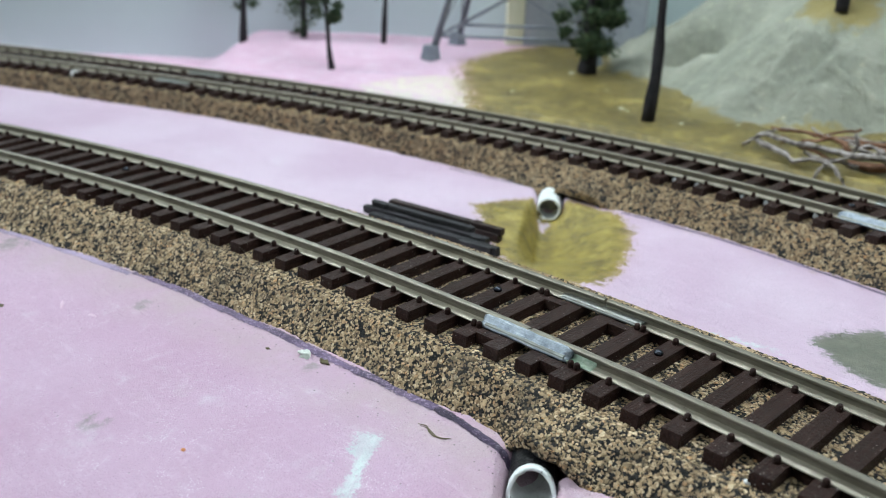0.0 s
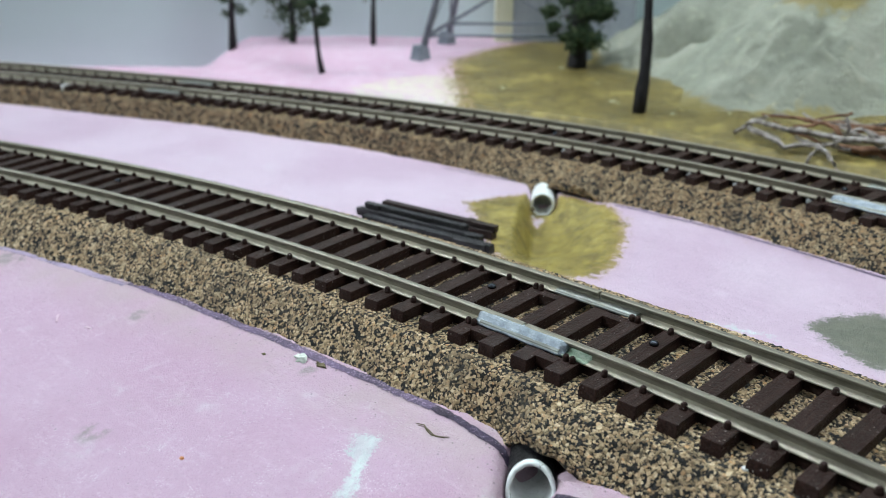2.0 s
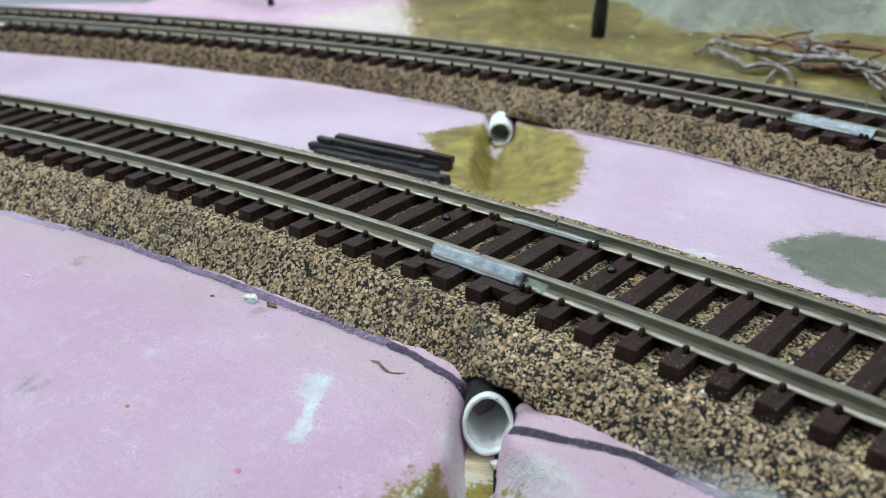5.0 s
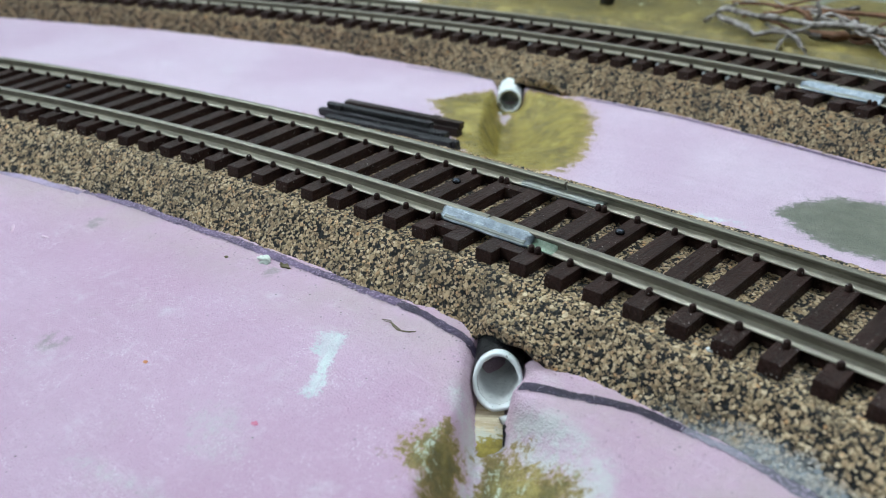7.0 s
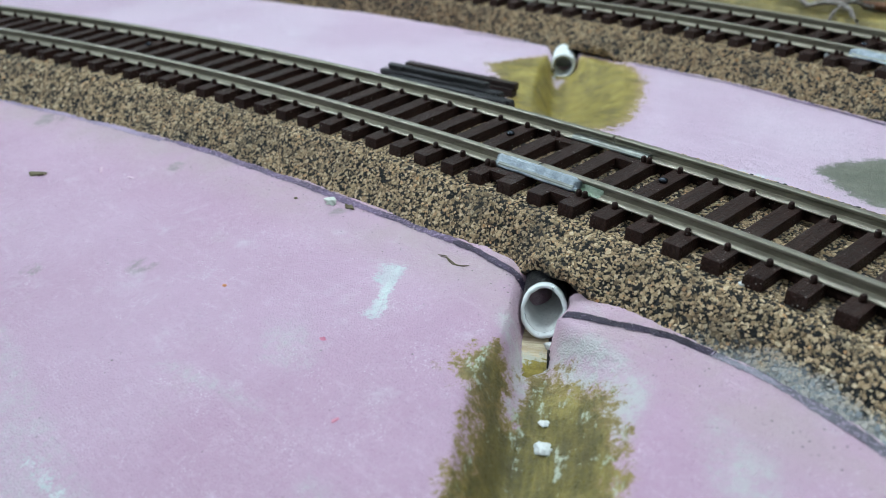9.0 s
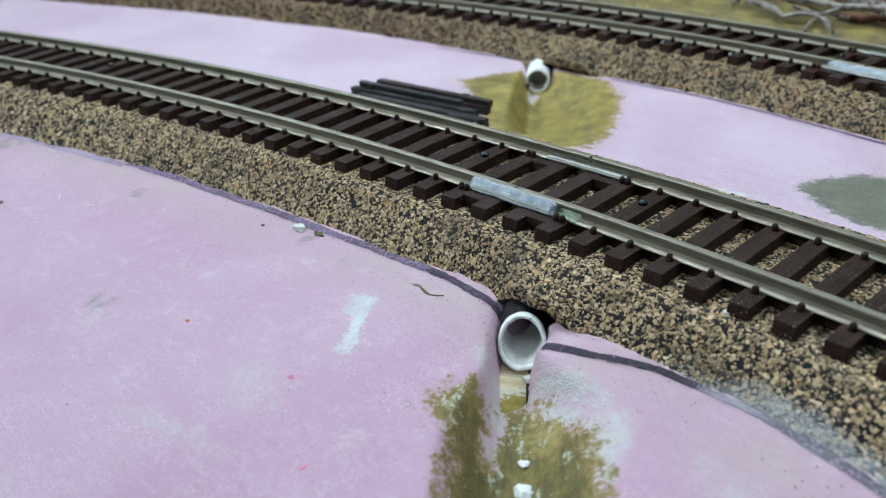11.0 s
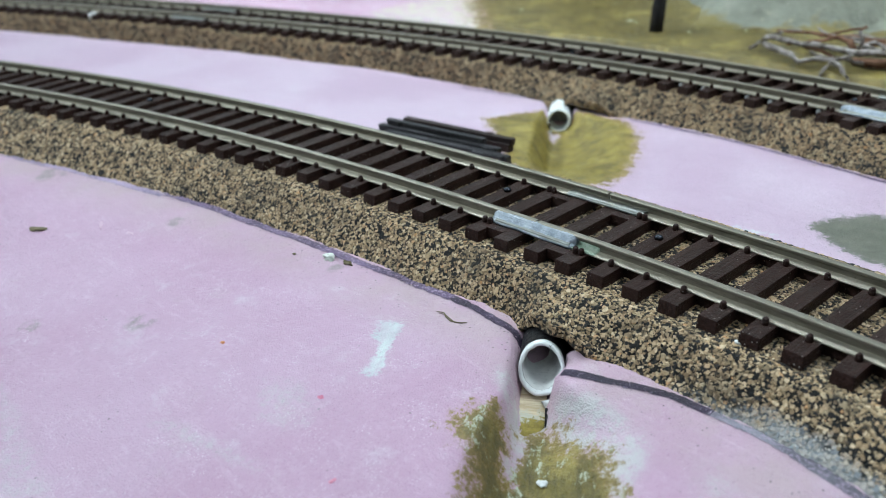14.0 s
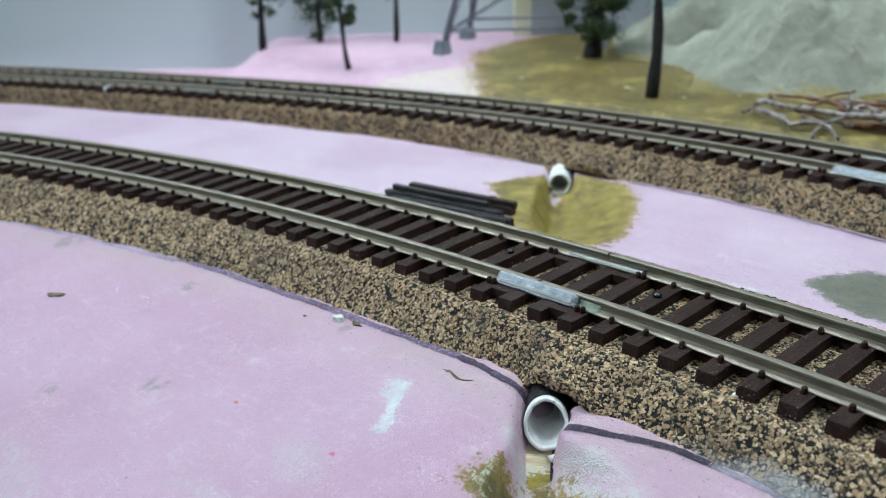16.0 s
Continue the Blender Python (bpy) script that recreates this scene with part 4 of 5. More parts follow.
def cork_chips(root, grid, us, lo, hi, count, cols, seed, size=(0.010, 0.027), glue=2.1, mat=CHIPS):
    """Loose-edged cork granules lying on the strip; nobody could count them."""
    r = np.random.RandomState(seed)
    i0, i1 = np.searchsorted(us, [lo, hi])
    i = r.randint(i0, i1 - 1, count)
    j = r.randint(cols[0], cols[1], count)
    a, b = r.rand(count, 1), r.rand(count, 1)
    p00, p10, p01, p11 = grid[i, j], grid[i + 1, j], grid[i, j + 1], grid[i + 1, j + 1]
    p = p00 * (1 - a) * (1 - b) + p10 * a * (1 - b) + p01 * (1 - a) * b + p11 * a * b
    e1, e2 = p10 - p00, p01 - p00
    area = np.linalg.norm(np.cross(e1, e2), axis=1)
    keep = r.rand(count) < area / np.quantile(area, 0.9)
    p, e1, e2 = p[keep], e1[keep], e2[keep]
    e1 /= np.linalg.norm(e1, axis=1)[:, None]
    nn = np.cross(e1, e2)
    nn /= np.linalg.norm(nn, axis=1)[:, None]
    nn += r.normal(0, 0.13, nn.shape)
    nn /= np.linalg.norm(nn, axis=1)[:, None]
    e2 = np.cross(nn, e1)
    e1 = np.cross(e2, nn)
    k = len(p)
    turn, rad = r.rand(k) * 6.28, r.uniform(*size, k) * r.uniform(0.7, 1.2, k)
    slim, sides = r.uniform(0.5, 1.0, k), 6
    verts = np.empty((k, 2 * sides, 3))
    for s in range(sides):
        w = 6.2832 * (s + r.uniform(-0.3, 0.3, k)) / sides
        q = rad * r.uniform(0.7, 1.15, k)
        x, y = np.cos(w) * q, np.sin(w) * q * slim
        gx, gy = x * np.cos(turn) - y * np.sin(turn), x * np.sin(turn) + y * np.cos(turn)
        flat = e1 * gx[:, None] + e2 * gy[:, None]
        up = nn * (rad * 0.24)[:, None]
        verts[:, s] = p + flat * 0.86 + up
        verts[:, sides + s] = p + flat * 1.05 - nn * 0.012
    base = np.arange(k) * 2 * sides
    faces = []
    for f in base.tolist():
        faces.append(tuple(range(f, f + sides)))
        for s in range(sides):
            t = (s + 1) % sides
            faces.append((f + sides + s, f + sides + t, f + t, f + s))
    me = mesh_of("cork_granulate", verts.reshape(-1, 3).tolist(), faces, mat, smooth=False)
    gl = np.clip(1 - np.abs(us[i[keep]] - glue) / 1.7, 0, 1) * np.clip(1 - (p[:, 2] + 0.5) / 0.30, 0, 1) * (j[keep] < 12)
    me.attributes.new("glue", "FLOAT", "POINT").data.foreach_set("value", np.repeat(gl, 2 * sides).astype(np.float32))
    ob = new("cork_granulate", me)
    adopt(ob, root)
    return tagged(ob, "tan, orange and black cork granules", kind="stuff")


near_bed, near_grid, near_us = roadbed(NEAR, NEAR_SPAN, "strip of speckled tan and black cork on the pink foam", (-0.35, 0.30), -0.55, 2.0,
                                      ((-14, -6, -4, -3, -1.35, -0.9, 0.3, 0.9, 1.4, 2, 2.4, 2.7, 4, 8), (1.38, 1.36, 1.345, 1.31, 1.32, 1.20, 1.23, 1.27, 1.26, 1.28, 1.33, 1.38, 1.47, 1.5)))
far_bed, far_grid, far_us = roadbed(FAR, FAR_SPAN, "strip of speckled brown cork beside olive ground", (-2.35, -1.55), -0.35, -30.0,
                                   ((-21, -10, -6, -4.5, -3, 9), (1.02, 1.04, 1.06, 1.13, 1.33, 1.33)))
cork_chips(near_bed, near_grid, near_us, -6.5, 5.5, 88000, (1, 29), 11, (0.009, 0.024))
cork_chips(near_bed, near_grid, near_us, -14.0, -6.4, 26000, (1, 29), 13, (0.013, 0.034))
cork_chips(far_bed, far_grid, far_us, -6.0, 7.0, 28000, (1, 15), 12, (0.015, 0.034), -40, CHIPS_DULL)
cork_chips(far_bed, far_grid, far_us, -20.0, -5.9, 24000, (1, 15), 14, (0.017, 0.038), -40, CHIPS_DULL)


# ---- track ----
def sleeper_mesh():
    bm = bmesh.new()
    box(bm, (0, -0.055, TOP - 0.0575), (0.16, 1.61, 0.115), 0.008, taper=0.985)
    for v in bm.verts:
        v.co *= U
    me = bpy.data.meshes.new("sleeper")
    bm.to_mesh(me)
    bm.free()
    me.materials.append(SLEEPER)
    return me


def spike_mesh():
    """A moulded spike head that leans on the rail's foot."""
    bm = bmesh.new()
    limb(bm, [(0, 0, -0.02), (0, 0, 0.02), (0, 0, 0.042), (0, 0, 0.054), (0, 0, 0.059)], [0.031, 0.028, 0.025, 0.016, 0.004], 10, 0.15, 2)
    for v in bm.verts:
        v.co *= U
    me = bpy.data.meshes.new("spike")
    bm.to_mesh(me)
    bm.free()
    me.materials.append(SLEEPER)
    me.polygons.foreach_set("use_smooth", [True] * len(me.polygons))
    return me


MESH_SLEEPER, MESH_SPIKE = sleeper_mesh(), spike_mesh()


def web_mesh(length):
    bm = bmesh.new()
    box(bm, (0, 0, TOP - 0.06), (length, 0.10, 0.10), 0.004)
    for v in bm.verts:
        v.co *= U
    me = bpy.data.meshes.new("sleeper_link")
    bm.to_mesh(me)
    bm.free()
    me.materials.append(SLEEPER)
    return me


MESH_LINK = web_mesh(PITCH - 0.14)


def frame_at(line, u):
    c, n = line([u])
    return Matrix.Translation((c[0, 0] * U, c[0, 1] * U, 0)) @ Matrix.Rotation(math.atan2(-n[0, 0], n[0, 1]), 4, "Z")


RAIL_SHAPE = [(-0.098, 0.0), (-0.100, 0.010), (-0.096, 0.015), (-0.05, 0.019), (-0.016, 0.023), (-0.014, 0.072), (-0.026, 0.078), (-0.030, 0.084), (-0.030, 0.102), (-0.023, 0.110),
              (0.023, 0.110), (0.030, 0.102), (0.030, 0.084), (0.026, 0.078), (0.014, 0.072), (0.016, 0.023), (0.05, 0.019), (0.096, 0.015), (0.100, 0.010), (0.098, 0.0)]


def swept(line, lo, hi, off, shape, ds=0.1, lift=TOP):
    us = np.linspace(lo, hi, max(2, int((hi - lo) / ds) + 1))
    c, n = line(us)
    bm = bmesh.new()
    rings = [[bm.verts.new((c[i, 0] + n[i, 0] * (off + o), c[i, 1] + n[i, 1] * (off + o), lift + z)) for o, z in shape] for i in range(len(us))]
    m = len(shape)
    for r0, r1 in zip(rings, rings[1:]):
        for j in range(m):
            bm.faces.new((r0[j], r1[j], r1[(j + 1) % m], r0[(j + 1) % m]))
    bm.faces.new(rings[0])
    bm.faces.new(list(reversed(rings[-1])))
    return bm


JOINER_SHAPE = [(-0.095, -0.004), (-0.108, 0.006), (-0.112, 0.02), (-0.104, 0.036), (-0.084, 0.046), (-0.05, 0.046), (-0.02, 0.04), (0.02, 0.04), (0.05, 0.046), (0.084, 0.046), (0.104, 0.036), (0.112, 0.02), (0.108, 0.006), (0.095, -0.004)]


def track(line, span, joints, label):
    """joints: length along, for the near and for the far rail, and the index of the sleeper before it."""
    c, _ = line([span[0]])
    root = thing("railway_track", label, "model track", (float(c[0, 0]), float(c[0, 1]), BED))
    first, last = math.ceil(span[0] / PITCH), math.floor(span[1] / PITCH)
    soft = {}
    for _, _, i in joints:
        soft.update({i - 1: "twin", i: "bare", i + 1: "bare", i + 2: "twin"})
    for i in range(first, last + 1):
        kind = soft.get(i, "full")
        ob = new("sleeper", MESH_SLEEPER)
        ob.matrix_basis = frame_at(line, i * PITCH) @ Matrix.Rotation(random.uniform(-0.012, 0.012), 4, "Z") @ Matrix.Translation((0, 0, random.uniform(-0.004, 0.002) * U))
        adopt(ob, root)
        for y in () if kind == "bare" else (-0.625, -0.375, 0.375, 0.625):
            for dx in (-0.03, 0.03) if kind == "twin" else (0.0,):
                sp = new("spike", MESH_SPIKE)
                sp.matrix_basis = ob.matrix_basis @ Matrix.Translation((dx * U, y * U, TOP * U))
                adopt(sp, ob)
        mid = any(i == j for _, _, j in joints)
        if i < last and not mid:
            shift = -0.18 if i in soft and i + 1 in soft else 0.0
            for y in (-0.5, 0.5):
                ob = new("sleeper_link", MESH_LINK)
                ob.matrix_basis = frame_at(line, (i + 0.5) * PITCH) @ Matrix.Translation((0, (y + shift) * U, (-0.02 if shift == 0 else 0.015) * U))
                adopt(ob, root)
    for side, off in ((0, -0.5), (1, 0.5)):
        cuts = [span[0]] + sorted(j[side] for j in joints) + [span[1]]
        for lo, hi in zip(cuts, cuts[1:]):
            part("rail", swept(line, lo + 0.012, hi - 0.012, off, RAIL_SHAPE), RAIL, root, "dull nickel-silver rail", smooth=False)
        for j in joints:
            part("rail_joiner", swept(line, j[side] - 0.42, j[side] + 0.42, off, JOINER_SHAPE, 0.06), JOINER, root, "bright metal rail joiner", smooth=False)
    return root


near_track = track(NEAR, NEAR_SPAN, [(-0.885, -0.78, -3)], "model railway track with brown plastic sleepers and silver rails")
far_track = track(FAR, FAR_SPAN, [(1.95, 1.95, 5), (-11.2, -11.2, -33)], "model railway track curving away behind the first one")


SOLDER_SHAPE = [(-0.116, 0.002), (-0.116, 0.018), (-0.098, 0.034), (-0.078, 0.052), (-0.062, 0.072), (-0.048, 0.090), (-0.034, 0.102), (-0.012, 0.101), (-0.01, 0.02)]
FLUX_SHAPE = [(-0.102, 0.012), (-0.098, 0.019), (-0.05, 0.023), (-0.021, 0.028), (-0.019, 0.060), (-0.010, 0.060), (-0.010, 0.018)]


def run_of(name, line, lo, hi, off, shape, mat, parent, label, lump=1.0):
    """A lumpy run of metal or residue along the side of a rail, thinning out at both ends."""
    bm = swept(line, lo, hi, off, shape, 0.02)
    mid, half = Vector((*line([(lo + hi) / 2])[0][0], 0)), (hi - lo) / 2
    for v in bm.verts:
        e = abs(v.co.x - mid.x) / half + 0.12 * noise.noise(Vector((v.co.z * 40, 1, v.co.x)))
        k = min(1.0, max(0.0, (1.05 - e) / 0.16))
        v.co.y += 0.03 * (1 - k) + lump * (0.007 * noise.noise(v.co * 6) + 0.005 * noise.noise(v.co * 26))
        v.co.z += lump * (0.006 * noise.noise(v.co * 7 + Vector((4, 0, 0))) + 0.003 * noise.noise(v.co * 31)) - 0.012 * (1 - k)
    part(name, bm, mat, parent, label)


run_of("solder", NEAR, -1.36, -0.42, -0.5, SOLDER_SHAPE, SOLDER, near_track, "shiny scratched solder on the joint")
run_of("solder", FAR, 1.48, 2.5, -0.5, SOLDER_SHAPE, SOLDER, far_track, "shiny scratched solder on the joint")
run_of("flux_stain", NEAR, -0.47, -0.18, -0.5, FLUX_SHAPE, VERDIGRIS, near_track, "green residue on the rail foot", 0.7)


def nail(line, index, off, mat=NAIL):
    c, n = line([index * PITCH])
    x, y = c[0] + n[0] * off
    bm = bmesh.new()
    blob(bm, (x, y, TOP + 0.012), (0.043, 0.043, 0.03), 0.05, index)
    limb(bm, [(x, y, TOP - 0.06), (x, y, TOP + 0.02)], [0.018, 0.018], 8)
    return tagged(part("track_nail", bm, mat), "small blackened nail driven through a sleeper", "nail", "track nails")


for i in (-5, 0, -22, 13, -34):
    nail(NEAR, i, 0.10)
for i in (4, -9, -24):
    nail(FAR, i, 0.05)


# ---- culvert pipes ----
def culvert(mouth, z, length, painted, label, R=0.182, bore=0.825, lean=0.11, disc_depth=0.0):
    x, y = mouth
    root = thing("culvert_pipe", label, "pipe", (x, y, z - 0.18))
    d, side, up = Vector((-AX[0], -AX[1], 0.0)), Vector((AN[0], AN[1], 0)), Vector((0, 0, 1))
    o, r, N = Vector((x, y, z)), R * bore, 40

    def ring(bm, s, rad, lean=0.0, wob=0.0):
        return [bm.verts.new(o + d * (s + lean * math.sin(w)) + (side * math.cos(w) + up * math.sin(w)) * (rad + wob * (noise.noise(Vector((math.cos(w) * 2, math.sin(w) * 2, s * 9))) + 0.6 * noise.noise(Vector((math.cos(w) * 6, math.sin(w) * 6, s * 9)))))) for w in (2 * math.pi * k / N for k in range(N))]

    def join(bm, rings, flip=False):
        for a, b in zip(rings, rings[1:]):
            for k in range(N):
                q = (a[k], a[(k + 1) % N], b[(k + 1) % N], b[k])
                bm.faces.new(q if not flip else tuple(reversed(q)))

    bm = bmesh.new()
    join(bm, [ring(bm, 0.055, r + 0.004, lean), ring(bm, 0.012, r, lean, 0.013), ring(bm, 0.0, r + 0.006, lean, 0.014), ring(bm, 0.0, R - 0.006, lean, 0.008), ring(bm, 0.012, R + 0.001, lean, 0.006), ring(bm, 0.055, R, lean)])
    part("rim", bm, RIM if painted else TUBE, root, "raw white cut edge")
    bm = bmesh.new()
    join(bm, [ring(bm, 0.055, R + (0.004 if painted else 0), lean, 0.006), ring(bm, 0.2, R + 0.003, lean * 0.5, 0.008), ring(bm, 0.4, R + 0.003, 0, 0.008), ring(bm, length, R, 0)])
    part("outer_wall", bm, BLACK if painted else TUBE, root, "glossy black painted outside" if painted else "")
    bm = bmesh.new()
    join(bm, [ring(bm, 0.05, r, lean), ring(bm, 0.4, r, 0), ring(bm, length, r, 0)], True)
    part("inner_wall", bm, TUBE_IN, root, "dusty white inside")
    # pale disc added inside to catch light, so the bore is not black
    if disc_depth:
        bm = bmesh.new()
        bm.faces.new(ring(bm, disc_depth, r + 0.003, 0, 0.0))
        bmesh.ops.solidify(bm, geom=bm.faces[:], thickness=0.05)
        part("stopper", bm, TUBE_IN, root, "added pale disc that lightens the bore")
    return root


culvert(MOUTH1, -0.615, 2.2, True, "short white plastic pipe, painted black outside, under the cork")
culvert((-3.965, 3.895), -0.60, 0.9, False, "short white plastic pipe below the cork, mouth open", 0.172, 0.78, 0.01, 0.3)

bm = bmesh.new()
p = MOUTH1 + AX * 0.22 - AN * 0.05
box(bm, (0, 0, 0), (0.76, 0.21, 0.06), 0.006)
strip = part("wood_strip", bm, WOOD, smooth=False)
strip.matrix_basis = Matrix.Translation(Vector((p[0], p[1], -0.868)) * U) @ Matrix.Rotation(math.atan2(AX[1], AX[0]), 4, "Z") @ Matrix.Rotation(0.125, 4, "Y")
tagged(strip, "bare pale wooden strip in the gully under the pipe", "wood strip")
bm = bmesh.new()
q0, q1 = MOUTH1 + AX * 0.10 + AN * 0.07, MOUTH1 + AX * 0.42 + AN * 0.062
limb(bm, [(*q0, -0.85), (*(q0 * 0.6 + q1 * 0.4), -0.835), (*q1, -0.86)], [0.018, 0.016, 0.005], 6, 0.6, 2)
part("crack", bm, BLACK, strip, "dark crack beside the strip")
bm = bmesh.new()
p = MOUTH1 + AX * 0.17 + AN * 0.07
blob(bm, (p[0], p[1], -0.815), (0.05, 0.04, 0.03), 0.7, 4)
tagged(part("glue_lump", bm, GLUE), "lump of dried clear glue under the pipe", "glue")


def lump_at(name, x, y, z, radii, mat, label, category, seed, turn_by=0.0):
    bm = bmesh.new()
    blob(bm, (0, 0, 0), radii, 0.8, seed, 3)
    bmesh.ops.transform(bm, matrix=Matrix.Translation((x, y, z)) @ Matrix.Rotation(turn_by, 4, "Z"), verts=bm.verts)
    tagged(part(name, bm, mat), label, category)


for k, (dx, dy, w) in enumerate(((-0.10, -0.12, 0.05), (-0.14, -0.05, 0.04), (-0.02, -0.18, 0.035))):
    x, y = -3.965 + dx, 3.895 + dy
    lump_at("rubble", x, y, ground_at(x, y) + w * 0.3, (w, w * 0.8, w * 0.6), GLUE_GREY if k else DIRT, "grey crumb of plaster in the gully below the pipe", "crumb", 50 + k, k)


# ---- loose sleepers in a heap ----
def loose(a, b, z, mat, label, size=0.135, stubs=()):
    """A cut length of sleeper web; stubs: place along it (0 to 1), length, sideways shift."""
    a, b = Vector((*a, z)), Vector((*b, z))
    d = b - a
    n = d.length
    bm = bmesh.new()
    box(bm, (0, 0, 0), (n, size * 1.05, size), 0.012)
    for t, w, o in stubs:
        box(bm, ((t - 0.5) * n, o, 0.004), (w, size * 0.9, size * 1.02), 0.01)
    for v in bm.verts:
        v.co.y += 0.025 * noise.noise(Vector((v.co.x * 1.3, 0, z * 9)))
        v.co += 0.012 * noise.noise_vector(v.co * 9 + Vector((z * 40, 0, 0)))
    m = Matrix.Translation((a + b) / 2) @ Matrix.Rotation(math.atan2(d.y, d.x), 4, "Z")
    bmesh.ops.transform(bm, matrix=m, verts=bm.verts)
    tagged(part("loose_sleeper", bm, mat, smooth=False), label, "railway sleeper", "heap of loose sleepers")


loose((-5.28, 1.58), (-3.34, 1.86), -0.425, BEAM, "loose black plastic sleeper at the bottom of a heap", 0.10, [(0.93, 0.16, -0.03)])
loose((-4.98, 1.42), (-3.04, 1.70), -0.425, BEAM, "loose black plastic sleeper lying in front of a heap", 0.11, [(0.86, 0.44, -0.045), (0.3, 0.2, -0.03)])
loose((-5.06, 1.84), (-3.36, 2.12), -0.435, BEAM_BROWN, "loose brown plastic sleeper at the back of a heap", 0.11)
loose((-5.22, 1.66), (-3.62, 1.90), -0.35, BEAM, "loose black plastic sleeper on top of a heap", 0.08, [(0.1, 0.2, -0.04), (0.62, 0.22, -0.03)])
loose((-5.10, 1.88), (-3.34, 2.14), -0.355, BEAM_BROWN, "loose dark brown sleeper on top of a heap", 0.09, [(0.78, 0.1, 0.02)])


# ---- plaster hill ----
HILL_FOOT = [(-9.9, 14.2), (-8.6, 12.0), (-7.3, 10.1), (-5.7, 9.6), (-4.7, 8.95), (-3.8, 8.42), (-2.2, 8.7), (0, 9.6), (3, 9.4), (9, 9.0), (14, 9), (14, 22), (-3, 22)]


def hill_height(x, y):
    d = inside(HILL_FOOT, x + 0.22 * ripple(x, y, 1.1, 31) + 0.10 * ripple(x, y, 0.35, 33), y + 0.22 * ripple(x, y, 1.1, 32) + 0.10 * ripple(x, y, 0.35, 34))
    g = 0.22 + 0.02 * ripple(x, y, 1.5, 2)
    h = 0.80 * np.clip(d, 0, 1.1) + 0.75 * np.clip(d - 1.1, 0, 9)
    h *= (1 + 0.07 * ripple(x, y, 1.6, 21)) * (0.66 + 0.34 * smooth(x, -8.5, -5.5))
    rise = np.clip(d, 0, 0.6) / 0.6
    h -= rise * 1.15 * np.exp(-((x + 5.75 - 0.5 * (y - 10.85)) / 0.75) ** 2 - ((y - 10.85) / 0.38) ** 2)
    h += rise * 0.22 * np.exp(-((x + 6.7) / 0.5) ** 2 - ((y - 10.9) / 0.6) ** 2)
    h += rise * (0.10 * np.abs(ripple(x, y, 0.75, 8)) + 0.03 * ripple(x, y, 0.3, 9) + 0.012 * ripple(x, y, 0.12, 10))
    sharp = smooth(x, -4.8, -3.4) * (1 - smooth(d, 1.4, 2.2))
    ledge = x * 0.5 - y * 0.9 + 0.5 * ripple(x, y, 0.9, 51)
    h += rise * sharp * 0.2 * (np.abs((ledge * 1.5) % 1.0 - 0.35) - 0.3)
    h += rise * sharp * (0.18 * np.abs(ripple(x, y, 0.42, 41)) + 0.11 * np.abs(ripple(x, y, 0.2, 42)) - 0.05)
    return np.where(d > 0, g + np.maximum(h, -0.02), g - 0.5 * np.clip(-d, 0, 1.5))


def hill_olive(x, y):
    a = 0.7 - np.hypot((x + 3.1) / 1.1, (y - 10.9) / 0.7)
    foot = -0.02 - 2.2 * inside(HILL_FOOT, x, y)
    return np.maximum(a, np.minimum(foot, 0.3))


hill = new("rock_hill", sheet_mesh("rock_hill", steps((-11, -8, 0.12), (-8, 1, 0.055), (1, 14, 0.25)), steps((7.6, 13, 0.055), (13, 22, 0.25)), hill_height, ROCK, {"olive": hill_olive}, -1.0))
tagged(hill, "rough grey-green plaster rock slope with olive earth on it", "rock", kind="structure")


